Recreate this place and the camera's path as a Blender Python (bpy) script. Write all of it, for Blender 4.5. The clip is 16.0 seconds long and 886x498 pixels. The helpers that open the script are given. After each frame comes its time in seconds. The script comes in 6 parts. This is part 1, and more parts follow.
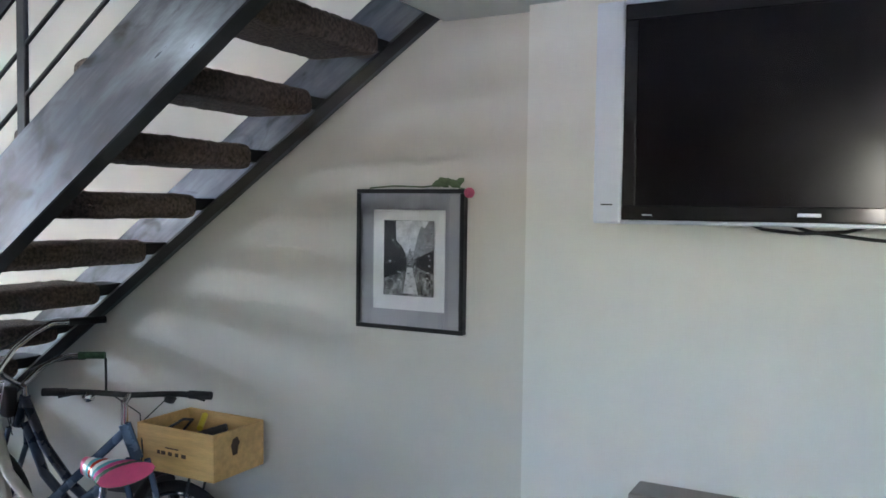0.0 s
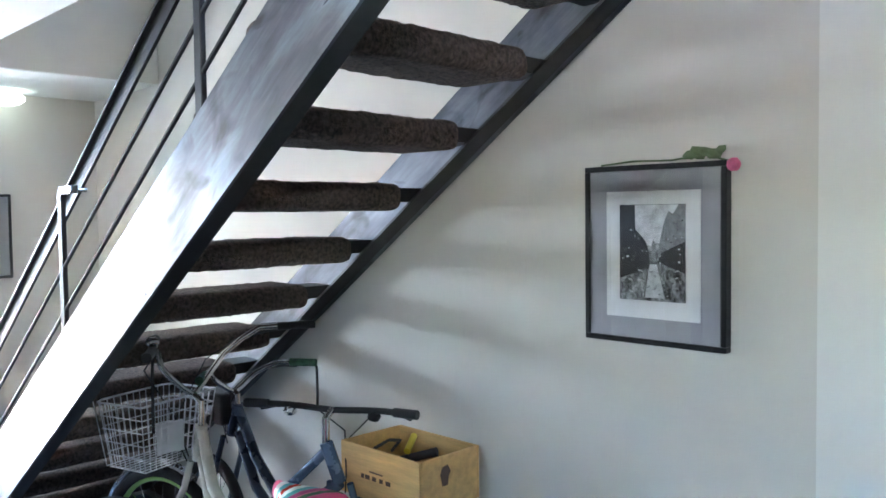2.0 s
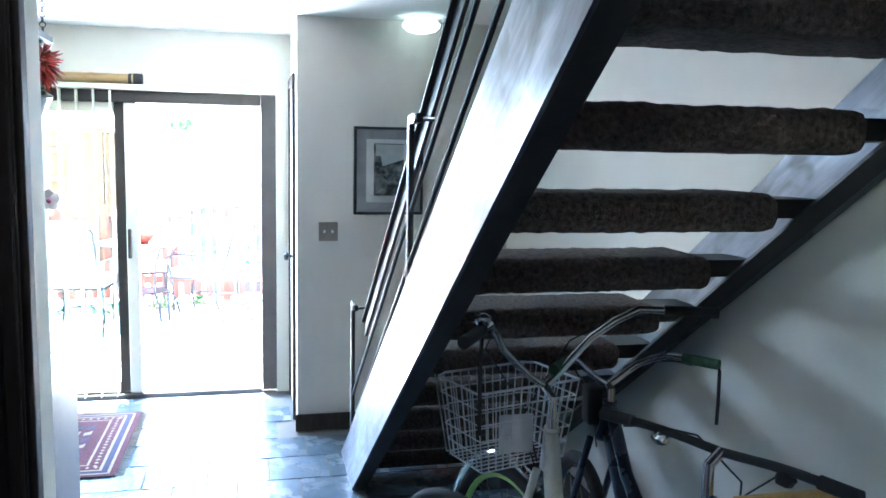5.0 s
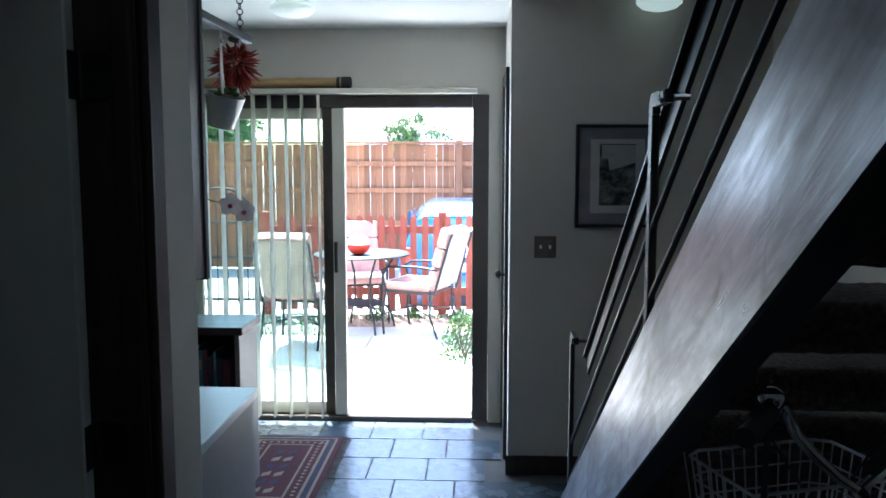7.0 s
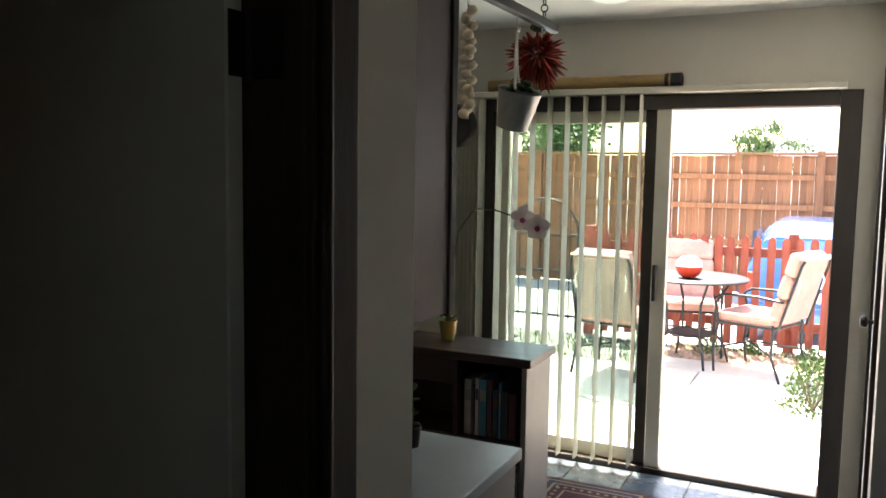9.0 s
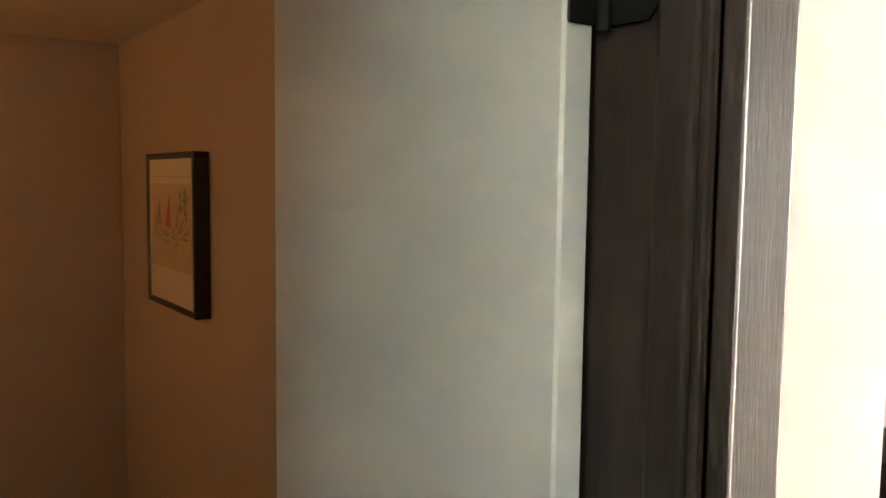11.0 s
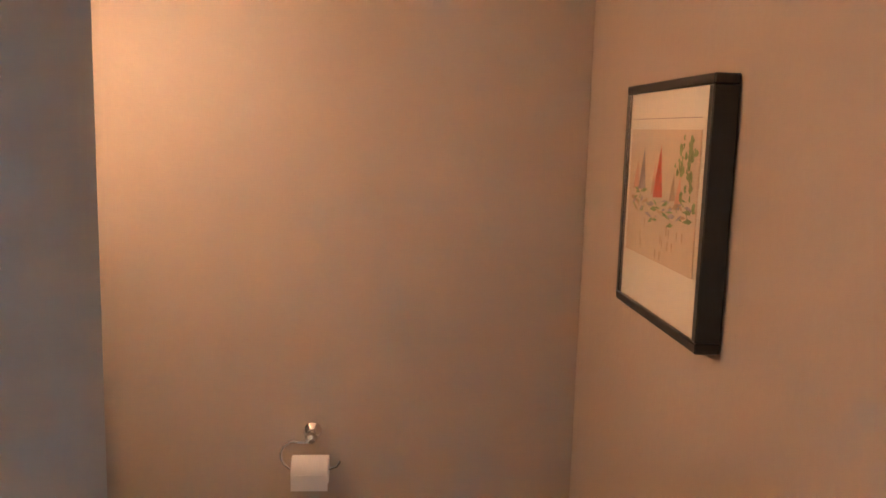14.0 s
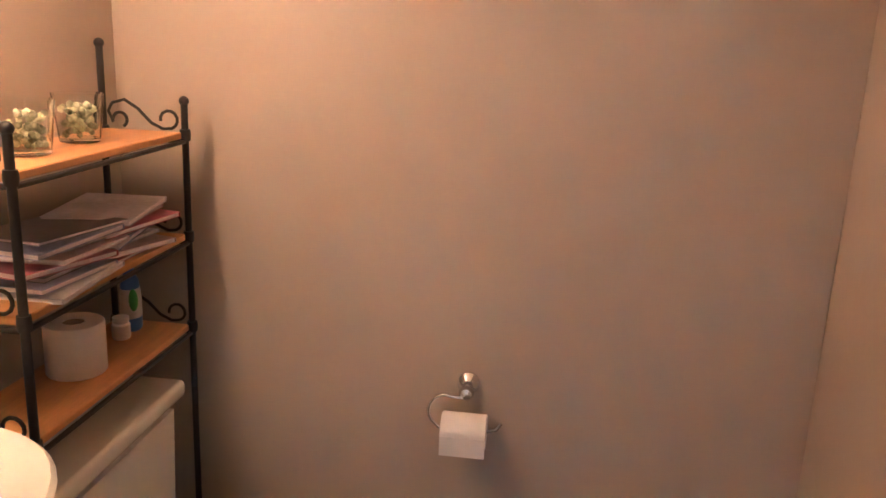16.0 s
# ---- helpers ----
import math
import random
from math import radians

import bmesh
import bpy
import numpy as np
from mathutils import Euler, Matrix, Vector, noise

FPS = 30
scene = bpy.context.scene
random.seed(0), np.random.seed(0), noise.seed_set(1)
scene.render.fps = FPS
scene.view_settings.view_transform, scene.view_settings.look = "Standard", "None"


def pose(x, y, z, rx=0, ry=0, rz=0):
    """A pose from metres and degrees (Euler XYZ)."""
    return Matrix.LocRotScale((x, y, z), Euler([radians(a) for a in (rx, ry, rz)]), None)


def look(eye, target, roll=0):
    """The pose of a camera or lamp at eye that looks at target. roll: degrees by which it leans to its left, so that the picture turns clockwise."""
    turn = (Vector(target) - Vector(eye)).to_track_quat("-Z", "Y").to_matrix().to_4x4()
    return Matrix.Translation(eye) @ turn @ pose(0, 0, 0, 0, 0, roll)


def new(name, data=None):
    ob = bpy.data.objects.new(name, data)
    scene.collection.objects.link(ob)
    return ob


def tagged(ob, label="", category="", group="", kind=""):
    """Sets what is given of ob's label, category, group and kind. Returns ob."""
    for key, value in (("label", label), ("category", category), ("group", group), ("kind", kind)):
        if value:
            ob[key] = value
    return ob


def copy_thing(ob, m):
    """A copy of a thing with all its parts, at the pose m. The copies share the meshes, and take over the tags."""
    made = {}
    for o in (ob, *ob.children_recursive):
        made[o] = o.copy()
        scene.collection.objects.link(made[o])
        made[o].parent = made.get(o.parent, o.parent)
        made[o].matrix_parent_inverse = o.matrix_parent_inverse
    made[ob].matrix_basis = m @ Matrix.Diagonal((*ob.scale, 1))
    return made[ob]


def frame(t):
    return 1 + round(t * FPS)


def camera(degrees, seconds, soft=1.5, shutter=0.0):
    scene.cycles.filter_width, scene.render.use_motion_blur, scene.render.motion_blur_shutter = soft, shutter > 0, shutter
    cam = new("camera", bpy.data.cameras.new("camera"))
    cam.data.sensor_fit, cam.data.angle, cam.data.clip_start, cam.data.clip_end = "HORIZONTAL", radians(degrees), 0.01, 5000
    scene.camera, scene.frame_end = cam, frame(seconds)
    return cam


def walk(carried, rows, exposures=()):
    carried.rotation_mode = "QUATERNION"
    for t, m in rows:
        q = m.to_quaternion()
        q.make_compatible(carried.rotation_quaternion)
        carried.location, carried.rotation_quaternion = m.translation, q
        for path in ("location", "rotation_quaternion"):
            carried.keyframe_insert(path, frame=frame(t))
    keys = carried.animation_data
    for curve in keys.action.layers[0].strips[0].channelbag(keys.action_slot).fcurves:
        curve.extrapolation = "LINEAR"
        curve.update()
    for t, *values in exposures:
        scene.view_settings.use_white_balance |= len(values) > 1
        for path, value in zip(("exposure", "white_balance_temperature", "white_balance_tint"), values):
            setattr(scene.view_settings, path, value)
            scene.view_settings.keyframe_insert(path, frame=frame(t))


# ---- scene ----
cam = camera(57.14, 16.0, soft=1.6)
# seconds, x, y, z, heading, pitch, lean
PATH = [
    (0, -0.448, -0.495, 1.700, -61.95, -2.78, -0.78),
    (0.5, -0.333, -0.475, 1.685, -54.29, -3.00, -0.87),
    (1, -0.210, -0.401, 1.655, -51.44, -3.05, 0.34),
    (1.5, -0.058, -0.267, 1.645, -48.42, -2.29, 0.20),
    (2, 0.063, -0.206, 1.637, -44.89, -2.49, 0.69),
    (2.5, 0.226, -0.145, 1.645, -37.05, -2.68, -0.17),
    (3, 0.380, -0.058, 1.656, -29.78, -3.57, -0.80),
    (5.5, 0.749, 0.598, 1.618, -8.53, -6.75, -1.39),
    (6, 0.760, 0.765, 1.585, -2.89, -6.26, -1.74),
    (6.5, 0.781, 0.937, 1.593, 1.07, -5.72, -1.07),
    (7, 0.806, 1.081, 1.604, 2.47, -6.13, -0.03),
    (7.5, 0.841, 1.251, 1.605, 8.04, -5.84, -0.76),
    (8, 0.879, 1.419, 1.600, 13.19, -6.07, -0.95),
    (8.2, 0.867, 1.474, 1.604, 14.87, -6.15, -0.43),
    (10.3, 0.708, 1.993, 1.573, 47.25, -5.59, -1.77),
    (10.5, 0.679, 2.022, 1.576, 49.27, -5.72, -0.90),
    (11, 0.553, 2.102, 1.587, 54.97, -4.79, -0.73),
    (11.5, 0.401, 2.201, 1.602, 63.43, -5.59, -0.45),
    (12, 0.269, 2.224, 1.587, 72.56, -5.17, -0.82),
    (12.5, 0.139, 2.301, 1.589, 81.17, -5.73, -1.32),
    (13, 0.006, 2.320, 1.558, 82.97, -6.09, -1.42),
    (13.5, -0.210, 2.307, 1.573, 84.50, -5.88, -1.05),
    (14, -0.378, 2.296, 1.556, 85.65, -8.35, -1.62),
    (14.5, -0.527, 2.307, 1.538, 88.04, -10.34, -2.20),
    (15, -0.672, 2.284, 1.492, 90.50, -12.45, -2.40),
    (15.5, -0.795, 2.286, 1.474, 94.03, -14.14, -2.15),
    (16, -0.898, 2.242, 1.453, 96.83, -14.40, -2.41),
]
EXPOSURES = [
    (0, 5.85, 6200, 17), (1, 6.25, 5950, 15), (1.5, 6.25, 5950, 15), (2.5, 6.3, 5950, 15), (3.2, 6.1, 5950, 14), (5.3, 5.2, 5250, 8), (6, 3.95, 5150, 8), (7, 2.95, 5550, 9), (8.2, 1.95, 6800, 14),
    (10.3, 6.0, 8300, 15), (11, 7.3, 8100, 12), (12, 8.15, 7150, 10), (12.5, 8.6, 6000, 22), (13, 8.95, 5250, 8), (14, 9.1, 5250, 9), (16, 9.35, 4850, 9),
]
walk(cam, [(t, pose(x, y, z, 90 + p, 0, h) @ pose(0, 0, 0, 0, 0, -r)) for t, x, y, z, h, p, r in PATH], EXPOSURES)

# ---- daylight ----
world = bpy.data.worlds.new("sky")
scene.world = world
world.use_nodes = True
wn = world.node_tree
sky = wn.nodes.new("ShaderNodeTexSky")
sky.sky_type, sky.sun_disc = "NISHITA", False
sky.sun_elevation, sky.sun_rotation = radians(62), radians(-25)
sky.air_density, sky.dust_density = 1.2, 1.5
wn.nodes["Background"].inputs[1].default_value = 0.15
wn.links.new(sky.outputs[0], wn.nodes["Background"].inputs[0])
sun = new("sun", bpy.data.lights.new("sun", "SUN"))
sun.data.energy, sun.data.angle, sun.data.color = 5.0, radians(0.53), (1.0, 0.95, 0.87)
sun.matrix_world = look((0, 0, 0), (0.2, -0.43, -0.88))


def area_lamp(name, eye, target, w, h, watts, colour):
    ob = new(name, bpy.data.lights.new(name, "AREA"))
    ob.data.shape, ob.data.size, ob.data.size_y = "RECTANGLE", w, h
    ob.data.energy, ob.data.color = watts, colour
    ob.matrix_world = look(eye, target)
    return ob


# sky light in the openings: patio door, assumed living room window
area_lamp("patio_skylight", (0.38, 5.93, 1.69), (1.5, 1.8, 1.15), 0.76, 0.46, 1.1, (0.72, 0.86, 1.0))
area_lamp("patio_glass_skylight", (-0.52, 5.87, 1.67), (-0.52, 3.0, 1.67), 0.70, 0.46, 0.45, (0.70, 0.88, 1.0))
# Fill lamp at an unseen window, assumed behind the walk.
area_lamp("living_window_fill", (-3.05, -1.2, 1.92), (2.0, -0.4, 1.3), 1.5, 0.55, 0.016, (1.0, 0.95, 0.97))
VANITY = 0.0140
# Added fill for the stairwell; there is no window upstairs.
area_lamp("upstairs_fill_lamp", (1.6, 4.9, 3.9), (1.7, 1.5, 2.2), 0.9, 0.9, 0.022, (0.95, 0.95, 1.0))


# ---- materials ----
def mat(name, colour, rough=0.6, metal=0.0, vary=0.12, scale=8.0, bump=0.0, bscale=120.0, wear=None, stretch=(1, 1, 1), coat=0.0, turn=0.0, per_object=0.0, island=0.0):
    """A surface with two scales of colour change, grain relief and optional wear towards a second colour."""
    m = bpy.data.materials.new(name)
    m.use_nodes = True
    nt = m.node_tree
    n, l = nt.nodes, nt.links
    b = n["Principled BSDF"]
    tc = n.new("ShaderNodeTexCoord")
    mp = n.new("ShaderNodeMapping")
    mp.inputs["Scale"].default_value = stretch
    mp.inputs["Rotation"].default_value = (radians(turn), 0, 0)
    l.new(tc.outputs["Object"], mp.inputs["Vector"])
    n1 = n.new("ShaderNodeTexNoise")
    n1.inputs["Scale"].default_value, n1.inputs["Detail"].default_value = scale, 6
    n2 = n.new("ShaderNodeTexNoise")
    n2.inputs["Scale"].default_value, n2.inputs["Detail"].default_value = scale * 7, 4
    for q in (n1, n2):
        l.new(mp.outputs["Vector"], q.inputs["Vector"])
    mix = n.new("ShaderNodeMath")
    mix.operation = "MULTIPLY_ADD"
    l.new(n2.outputs["Fac"], mix.inputs[0])
    mix.inputs[1].default_value = 0.45
    l.new(n1.outputs["Fac"], mix.inputs[2])
    ramp = n.new("ShaderNodeValToRGB")
    lo = [c * (1 - vary) for c in colour]
    hi = [min(1, c * (1 + vary)) for c in colour]
    ramp.color_ramp.elements[0].position, ramp.color_ramp.elements[0].color = 0.45, (*lo, 1)
    ramp.color_ramp.elements[1].position, ramp.color_ramp.elements[1].color = 1.0, (*hi, 1)
    l.new(mix.outputs[0], ramp.inputs[0])
    out = ramp.outputs[0]
    if wear:
        n3 = n.new("ShaderNodeTexNoise")
        n3.inputs["Scale"].default_value, n3.inputs["Detail"].default_value = wear[1], 7
        l.new(mp.outputs["Vector"], n3.inputs["Vector"])
        r3 = n.new("ShaderNodeValToRGB")
        r3.color_ramp.elements[0].position, r3.color_ramp.elements[1].position = wear[2], wear[2] + 0.18
        l.new(n3.outputs["Fac"], r3.inputs[0])
        mx = n.new("ShaderNodeMixRGB")
        mx.inputs[2].default_value = (*wear[0], 1)
        l.new(r3.outputs[0], mx.inputs[0])
        l.new(out, mx.inputs[1])
        out = mx.outputs[0]
    if per_object or island:
        src = n.new("ShaderNodeObjectInfo").outputs["Random"] if per_object else n.new("ShaderNodeNewGeometry").outputs["Random Per Island"]
        amt = per_object or island
        hs = n.new("ShaderNodeHueSaturation")
        mr = n.new("ShaderNodeMapRange")
        mr.inputs["To Min"].default_value, mr.inputs["To Max"].default_value = 1 - amt, 1 + amt
        l.new(src, mr.inputs["Value"])
        l.new(mr.outputs[0], hs.inputs["Value"])
        l.new(out, hs.inputs["Color"])
        out = hs.outputs[0]
    l.new(out, b.inputs["Base Color"])
    rr = n.new("ShaderNodeMapRange")
    rr.inputs["To Min"].default_value, rr.inputs["To Max"].default_value = max(0.02, rough - 0.08), min(1, rough + 0.08)
    l.new(n1.outputs["Fac"], rr.inputs["Value"])
    l.new(rr.outputs[0], b.inputs["Roughness"])
    b.inputs["Metallic"].default_value = metal
    b.inputs["Coat Weight"].default_value = coat
    if bump:
        nb = n.new("ShaderNodeTexNoise")
        nb.inputs["Scale"].default_value, nb.inputs["Detail"].default_value = bscale, 5
        l.new(mp.outputs["Vector"], nb.inputs["Vector"])
        bp = n.new("ShaderNodeBump")
        bp.inputs["Strength"].default_value, bp.inputs["Distance"].default_value = bump, 0.01
        l.new(nb.outputs["Fac"], bp.inputs["Height"])
        l.new(bp.outputs[0], b.inputs["Normal"])
    return m


def glass(name, colour=(1, 1, 1), rough=0.0):
    m = bpy.data.materials.new(name)
    m.use_nodes = True
    b = m.node_tree.nodes["Principled BSDF"]
    b.inputs["Base Color"].default_value = (*colour, 1)
    b.inputs["Roughness"].default_value = rough
    b.inputs["Transmission Weight"].default_value = 1
    b.inputs["IOR"].default_value = 1.45
    return m


def glow(name, colour, strength):
    m = bpy.data.materials.new(name)
    m.use_nodes = True
    b = m.node_tree.nodes["Principled BSDF"]
    b.inputs["Base Color"].default_value = (0.8, 0.8, 0.78, 1)
    b.inputs["Emission Color"].default_value = (*colour, 1)
    b.inputs["Emission Strength"].default_value = strength
    return m


def picture(name, dark, light, scale, squash):
    """A printed picture: blotches of two inks, finer towards the bottom."""
    m = bpy.data.materials.new(name)
    m.use_nodes = True
    nt = m.node_tree
    n, l = nt.nodes, nt.links
    tc = n.new("ShaderNodeTexCoord")
    mp = n.new("ShaderNodeMapping")
    mp.inputs["Scale"].default_value = squash
    l.new(tc.outputs["Object"], mp.inputs["Vector"])
    a = n.new("ShaderNodeTexNoise")
    a.inputs["Scale"].default_value, a.inputs["Detail"].default_value, a.inputs["Roughness"].default_value = scale, 9, 0.72
    l.new(mp.outputs["Vector"], a.inputs["Vector"])
    r = n.new("ShaderNodeValToRGB")
    r.color_ramp.elements[0].position, r.color_ramp.elements[0].color = 0.42, (*dark, 1)
    r.color_ramp.elements[1].position, r.color_ramp.elements[1].color = 0.66, (*light, 1)
    l.new(a.outputs["Fac"], r.inputs[0])
    l.new(r.outputs[0], n["Principled BSDF"].inputs["Base Color"])
    n["Principled BSDF"].inputs["Roughness"].default_value = 0.5
    return m


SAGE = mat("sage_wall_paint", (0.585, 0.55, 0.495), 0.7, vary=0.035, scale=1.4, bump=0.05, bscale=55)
CREAM = mat("cream_wall_paint", (0.66, 0.63, 0.56), 0.7, vary=0.03, scale=1.4, bump=0.05, bscale=55)
WHITE = mat("white_ceiling_paint", (0.80, 0.80, 0.76), 0.85, vary=0.03, scale=2, bump=0.25, bscale=90)
TAUPE = mat("taupe_bathroom_paint", (0.43, 0.345, 0.275), 0.5, vary=0.03, scale=1.2, bump=0.1, bscale=50)
DOORW = mat("pale_door_paint", (0.78, 0.79, 0.75), 0.42, vary=0.03, scale=2, bump=0.04, bscale=60)
DARKWOOD = mat("dark_stained_trim", (0.045, 0.032, 0.026), 0.6, vary=0.3, scale=6, bump=0.08, bscale=60, stretch=(6, 6, 0.5))
BLACK = mat("black_frame_lacquer", (0.012, 0.012, 0.013), 0.35, vary=0.2, scale=9)
BRONZE = mat("dark_bronze_aluminium", (0.06, 0.05, 0.045), 0.42, 0.3, vary=0.15, scale=5)
ALU = mat("cream_aluminium", (0.74, 0.71, 0.62), 0.45, 0.2, vary=0.05, scale=5)
DARKWOOD.node_tree.nodes["Principled BSDF"].inputs["Specular IOR Level"].default_value = 0.2


def rolled_steel(name, dark, mid, pale, rough, metal):
    """Waxed hot-rolled steel plate: streaks drawn out along the slope of the stairs, smoky blotches and fine scratches."""
    m = bpy.data.materials.new(name)
    m.use_nodes = True
    n, l = m.node_tree.nodes, m.node_tree.links
    b = n["Principled BSDF"]
    tc = n.new("ShaderNodeTexCoord")
    turn = n.new("ShaderNodeMapping")
    turn.inputs["Rotation"].default_value = (radians(34), 0, 0)
    l.new(tc.outputs["Object"], turn.inputs["Vector"])

    def streak(scale, along, across, detail, rough_, distort):
        mp = n.new("ShaderNodeMapping")
        mp.inputs["Scale"].default_value = (across, along, across)
        l.new(turn.outputs[0], mp.inputs["Vector"])
        q = n.new("ShaderNodeTexNoise")
        q.inputs["Scale"].default_value, q.inputs["Detail"].default_value = scale, detail
        q.inputs["Roughness"].default_value, q.inputs["Distortion"].default_value = rough_, distort
        l.new(mp.outputs[0], q.inputs["Vector"])
        return q.outputs["Fac"]

    broad = streak(3.2, 0.55, 1.7, 5, 0.6, 0.6)
    fine = streak(7.0, 0.35, 4.0, 6, 0.65, 0.3)
    blot = streak(4.6, 0.8, 1.5, 3, 0.5, 1.2)
    add = n.new("ShaderNodeMath")
    add.operation = "MULTIPLY_ADD"
    l.new(fine, add.inputs[0])
    add.inputs[1].default_value = 0.45
    l.new(broad, add.inputs[2])
    ramp = n.new("ShaderNodeValToRGB")
    e = ramp.color_ramp.elements
    e[0].position, e[0].color = 0.52, (*dark, 1)
    e[1].position, e[1].color = 0.92, (*pale, 1)
    k = e.new(0.70)
    k.color = (*mid, 1)
    l.new(add.outputs[0], ramp.inputs[0])
    smoke = n.new("ShaderNodeValToRGB")
    smoke.color_ramp.elements[0].position, smoke.color_ramp.elements[1].position = 0.58, 0.72
    l.new(blot, smoke.inputs[0])
    mx = n.new("ShaderNodeMixRGB")
    mx.inputs[2].default_value = (*[c * 0.45 for c in dark], 1)
    l.new(smoke.outputs[0], mx.inputs[0])
    l.new(ramp.outputs[0], mx.inputs[1])
    l.new(mx.outputs[0], b.inputs["Base Color"])
    rr = n.new("ShaderNodeMapRange")
    rr.inputs["From Min"].default_value, rr.inputs["From Max"].default_value = 0.5, 0.95
    rr.inputs["To Min"].default_value, rr.inputs["To Max"].default_value = rough + 0.16, rough - 0.08
    l.new(add.outputs[0], rr.inputs["Value"])
    l.new(rr.outputs[0], b.inputs["Roughness"])
    b.inputs["Metallic"].default_value = metal
    bp = n.new("ShaderNodeBump")
    bp.inputs["Strength"].default_value, bp.inputs["Distance"].default_value = 0.12, 0.01
    l.new(fine, bp.inputs["Height"])
    l.new(bp.outputs[0], b.inputs["Normal"])
    return m


STEEL = rolled_steel("waxed_hot_rolled_steel", (0.045, 0.040, 0.042), (0.082, 0.086, 0.102), (0.18, 0.20, 0.235), 0.35, 0.6)
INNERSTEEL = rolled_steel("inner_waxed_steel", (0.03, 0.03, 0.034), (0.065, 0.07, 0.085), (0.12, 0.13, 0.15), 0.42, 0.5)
IRON = mat("dark_mill_steel", (0.032, 0.03, 0.03), 0.5, 0.4, vary=0.3, scale=6, bump=0.05, bscale=60)
CARPET = mat("brown_shag_carpet", (0.10, 0.074, 0.06), 1.0, vary=0.8, scale=75, bump=1.0, bscale=190)
SLATE = mat("blue_grey_slate", (0.085, 0.115, 0.15), 0.27, vary=0.35, scale=5, bump=0.5, bscale=16, wear=((0.16, 0.135, 0.11), 3.5, 0.60), per_object=0.22)
GROUT = mat("grey_grout", (0.10, 0.10, 0.10), 0.9, vary=0.15, scale=20, bump=0.3, bscale=120)
MATGREY = mat("grey_mat_board", (0.36, 0.35, 0.37), 0.8, vary=0.03, scale=30)
MATWHITE = mat("white_mat_board", (0.80, 0.79, 0.77), 0.8, vary=0.02, scale=30)
CREAMMAT = mat("cream_mat_board", (0.78, 0.72, 0.60), 0.8, vary=0.02, scale=30)
STREET = picture("black_and_white_street_print", (0.02, 0.02, 0.02), (0.62, 0.62, 0.62), 22, (1, 1.6, 1))
TOWN = picture("dark_town_print", (0.025, 0.028, 0.025), (0.45, 0.47, 0.44), 14, (1, 1, 1.2))
PAPER = mat("tan_watercolour_paper", (0.62, 0.48, 0.33), 0.85, vary=0.12, scale=9, bump=0.05, bscale=200)
SILVER = mat("silver_plastic", (0.62, 0.66, 0.74), 0.34, 0.35, vary=0.03, scale=6)
SCREEN = mat("black_glossy_screen", (0.004, 0.003, 0.004), 0.16, vary=0.2, scale=3)
SCREEN.node_tree.nodes["Principled BSDF"].inputs["Specular IOR Level"].default_value = 0.22
GLOSSBLK = mat("glossy_black_bezel", (0.01, 0.01, 0.012), 0.08, vary=0.1, scale=4)
PLASTIC = mat("black_rubber", (0.018, 0.018, 0.02), 0.6, vary=0.2, scale=14)
TYRE = mat("black_tyre_rubber", (0.022, 0.022, 0.024), 0.75, vary=0.25, scale=30, bump=0.5, bscale=160)
CHROME = mat("chrome", (0.72, 0.72, 0.73), 0.12, 1.0, vary=0.06, scale=12)
WHITEPAINT = mat("white_enamel", (0.72, 0.70, 0.62), 0.28, vary=0.06, scale=9, coat=0.3, wear=((0.22, 0.18, 0.12), 14, 0.68))
BLUEPAINT = mat("blue_grey_enamel", (0.10, 0.15, 0.24), 0.26, 0.3, vary=0.15, scale=8, coat=0.4)
DARKPAINT = mat("dark_blue_enamel", (0.03, 0.04, 0.07), 0.28, 0.3, vary=0.15, scale=8, coat=0.4)
GREENRIM = mat("lime_green_rim", (0.35, 0.62, 0.16), 0.35, vary=0.08, scale=8)
WIREWHITE = mat("white_coated_wire", (0.70, 0.69, 0.72), 0.4, vary=0.06, scale=20)
PINK = mat("pink_striped_vinyl", (0.78, 0.10, 0.22), 0.45, vary=0.08, scale=12)
GRIPGREEN = mat("dark_striped_grip", (0.04, 0.10, 0.05), 0.6, vary=0.5, scale=50)
TEAL = mat("teal_striped_vinyl", (0.06, 0.32, 0.34), 0.45, vary=0.08, scale=12)
STRIPE = mat("white_striped_vinyl", (0.75, 0.73, 0.70), 0.45, vary=0.05, scale=12)
PINE = mat("pale_pine_crate_wood", (0.60, 0.36, 0.13), 0.6, vary=0.22, scale=5, bump=0.1, bscale=50, stretch=(7, 0.8, 7))
YELLOW = mat("yellow_plastic", (0.70, 0.55, 0.03), 0.45, vary=0.05, scale=12)
INK = mat("brown_stencil_ink", (0.09, 0.05, 0.03), 0.8, vary=0.2, scale=40)
LEAF = mat("dusty_green_leaf", (0.09, 0.13, 0.06), 0.7, vary=0.3, scale=30)
ROSE = mat("pink_silk_petal", (0.62, 0.12, 0.22), 0.75, vary=0.2, scale=40)
CHILI = mat("dried_red_chili", (0.30, 0.035, 0.02), 0.4, vary=0.4, scale=25, island=0.4)
GARLIC = mat("dry_garlic_skin", (0.68, 0.58, 0.44), 0.6, vary=0.15, scale=20, island=0.12)
CERAMIC = mat("white_glazed_ceramic", (0.74, 0.73, 0.69), 0.16, vary=0.03, scale=5, coat=0.3)
TINWARE = mat("galvanised_tin", (0.42, 0.43, 0.40), 0.45, 0.6, vary=0.25, scale=14)
PETAL = mat("white_orchid_petal", (0.80, 0.74, 0.76), 0.6, vary=0.08, scale=30)
MAGENTA = mat("magenta_orchid_throat", (0.42, 0.03, 0.16), 0.6, vary=0.2, scale=30)
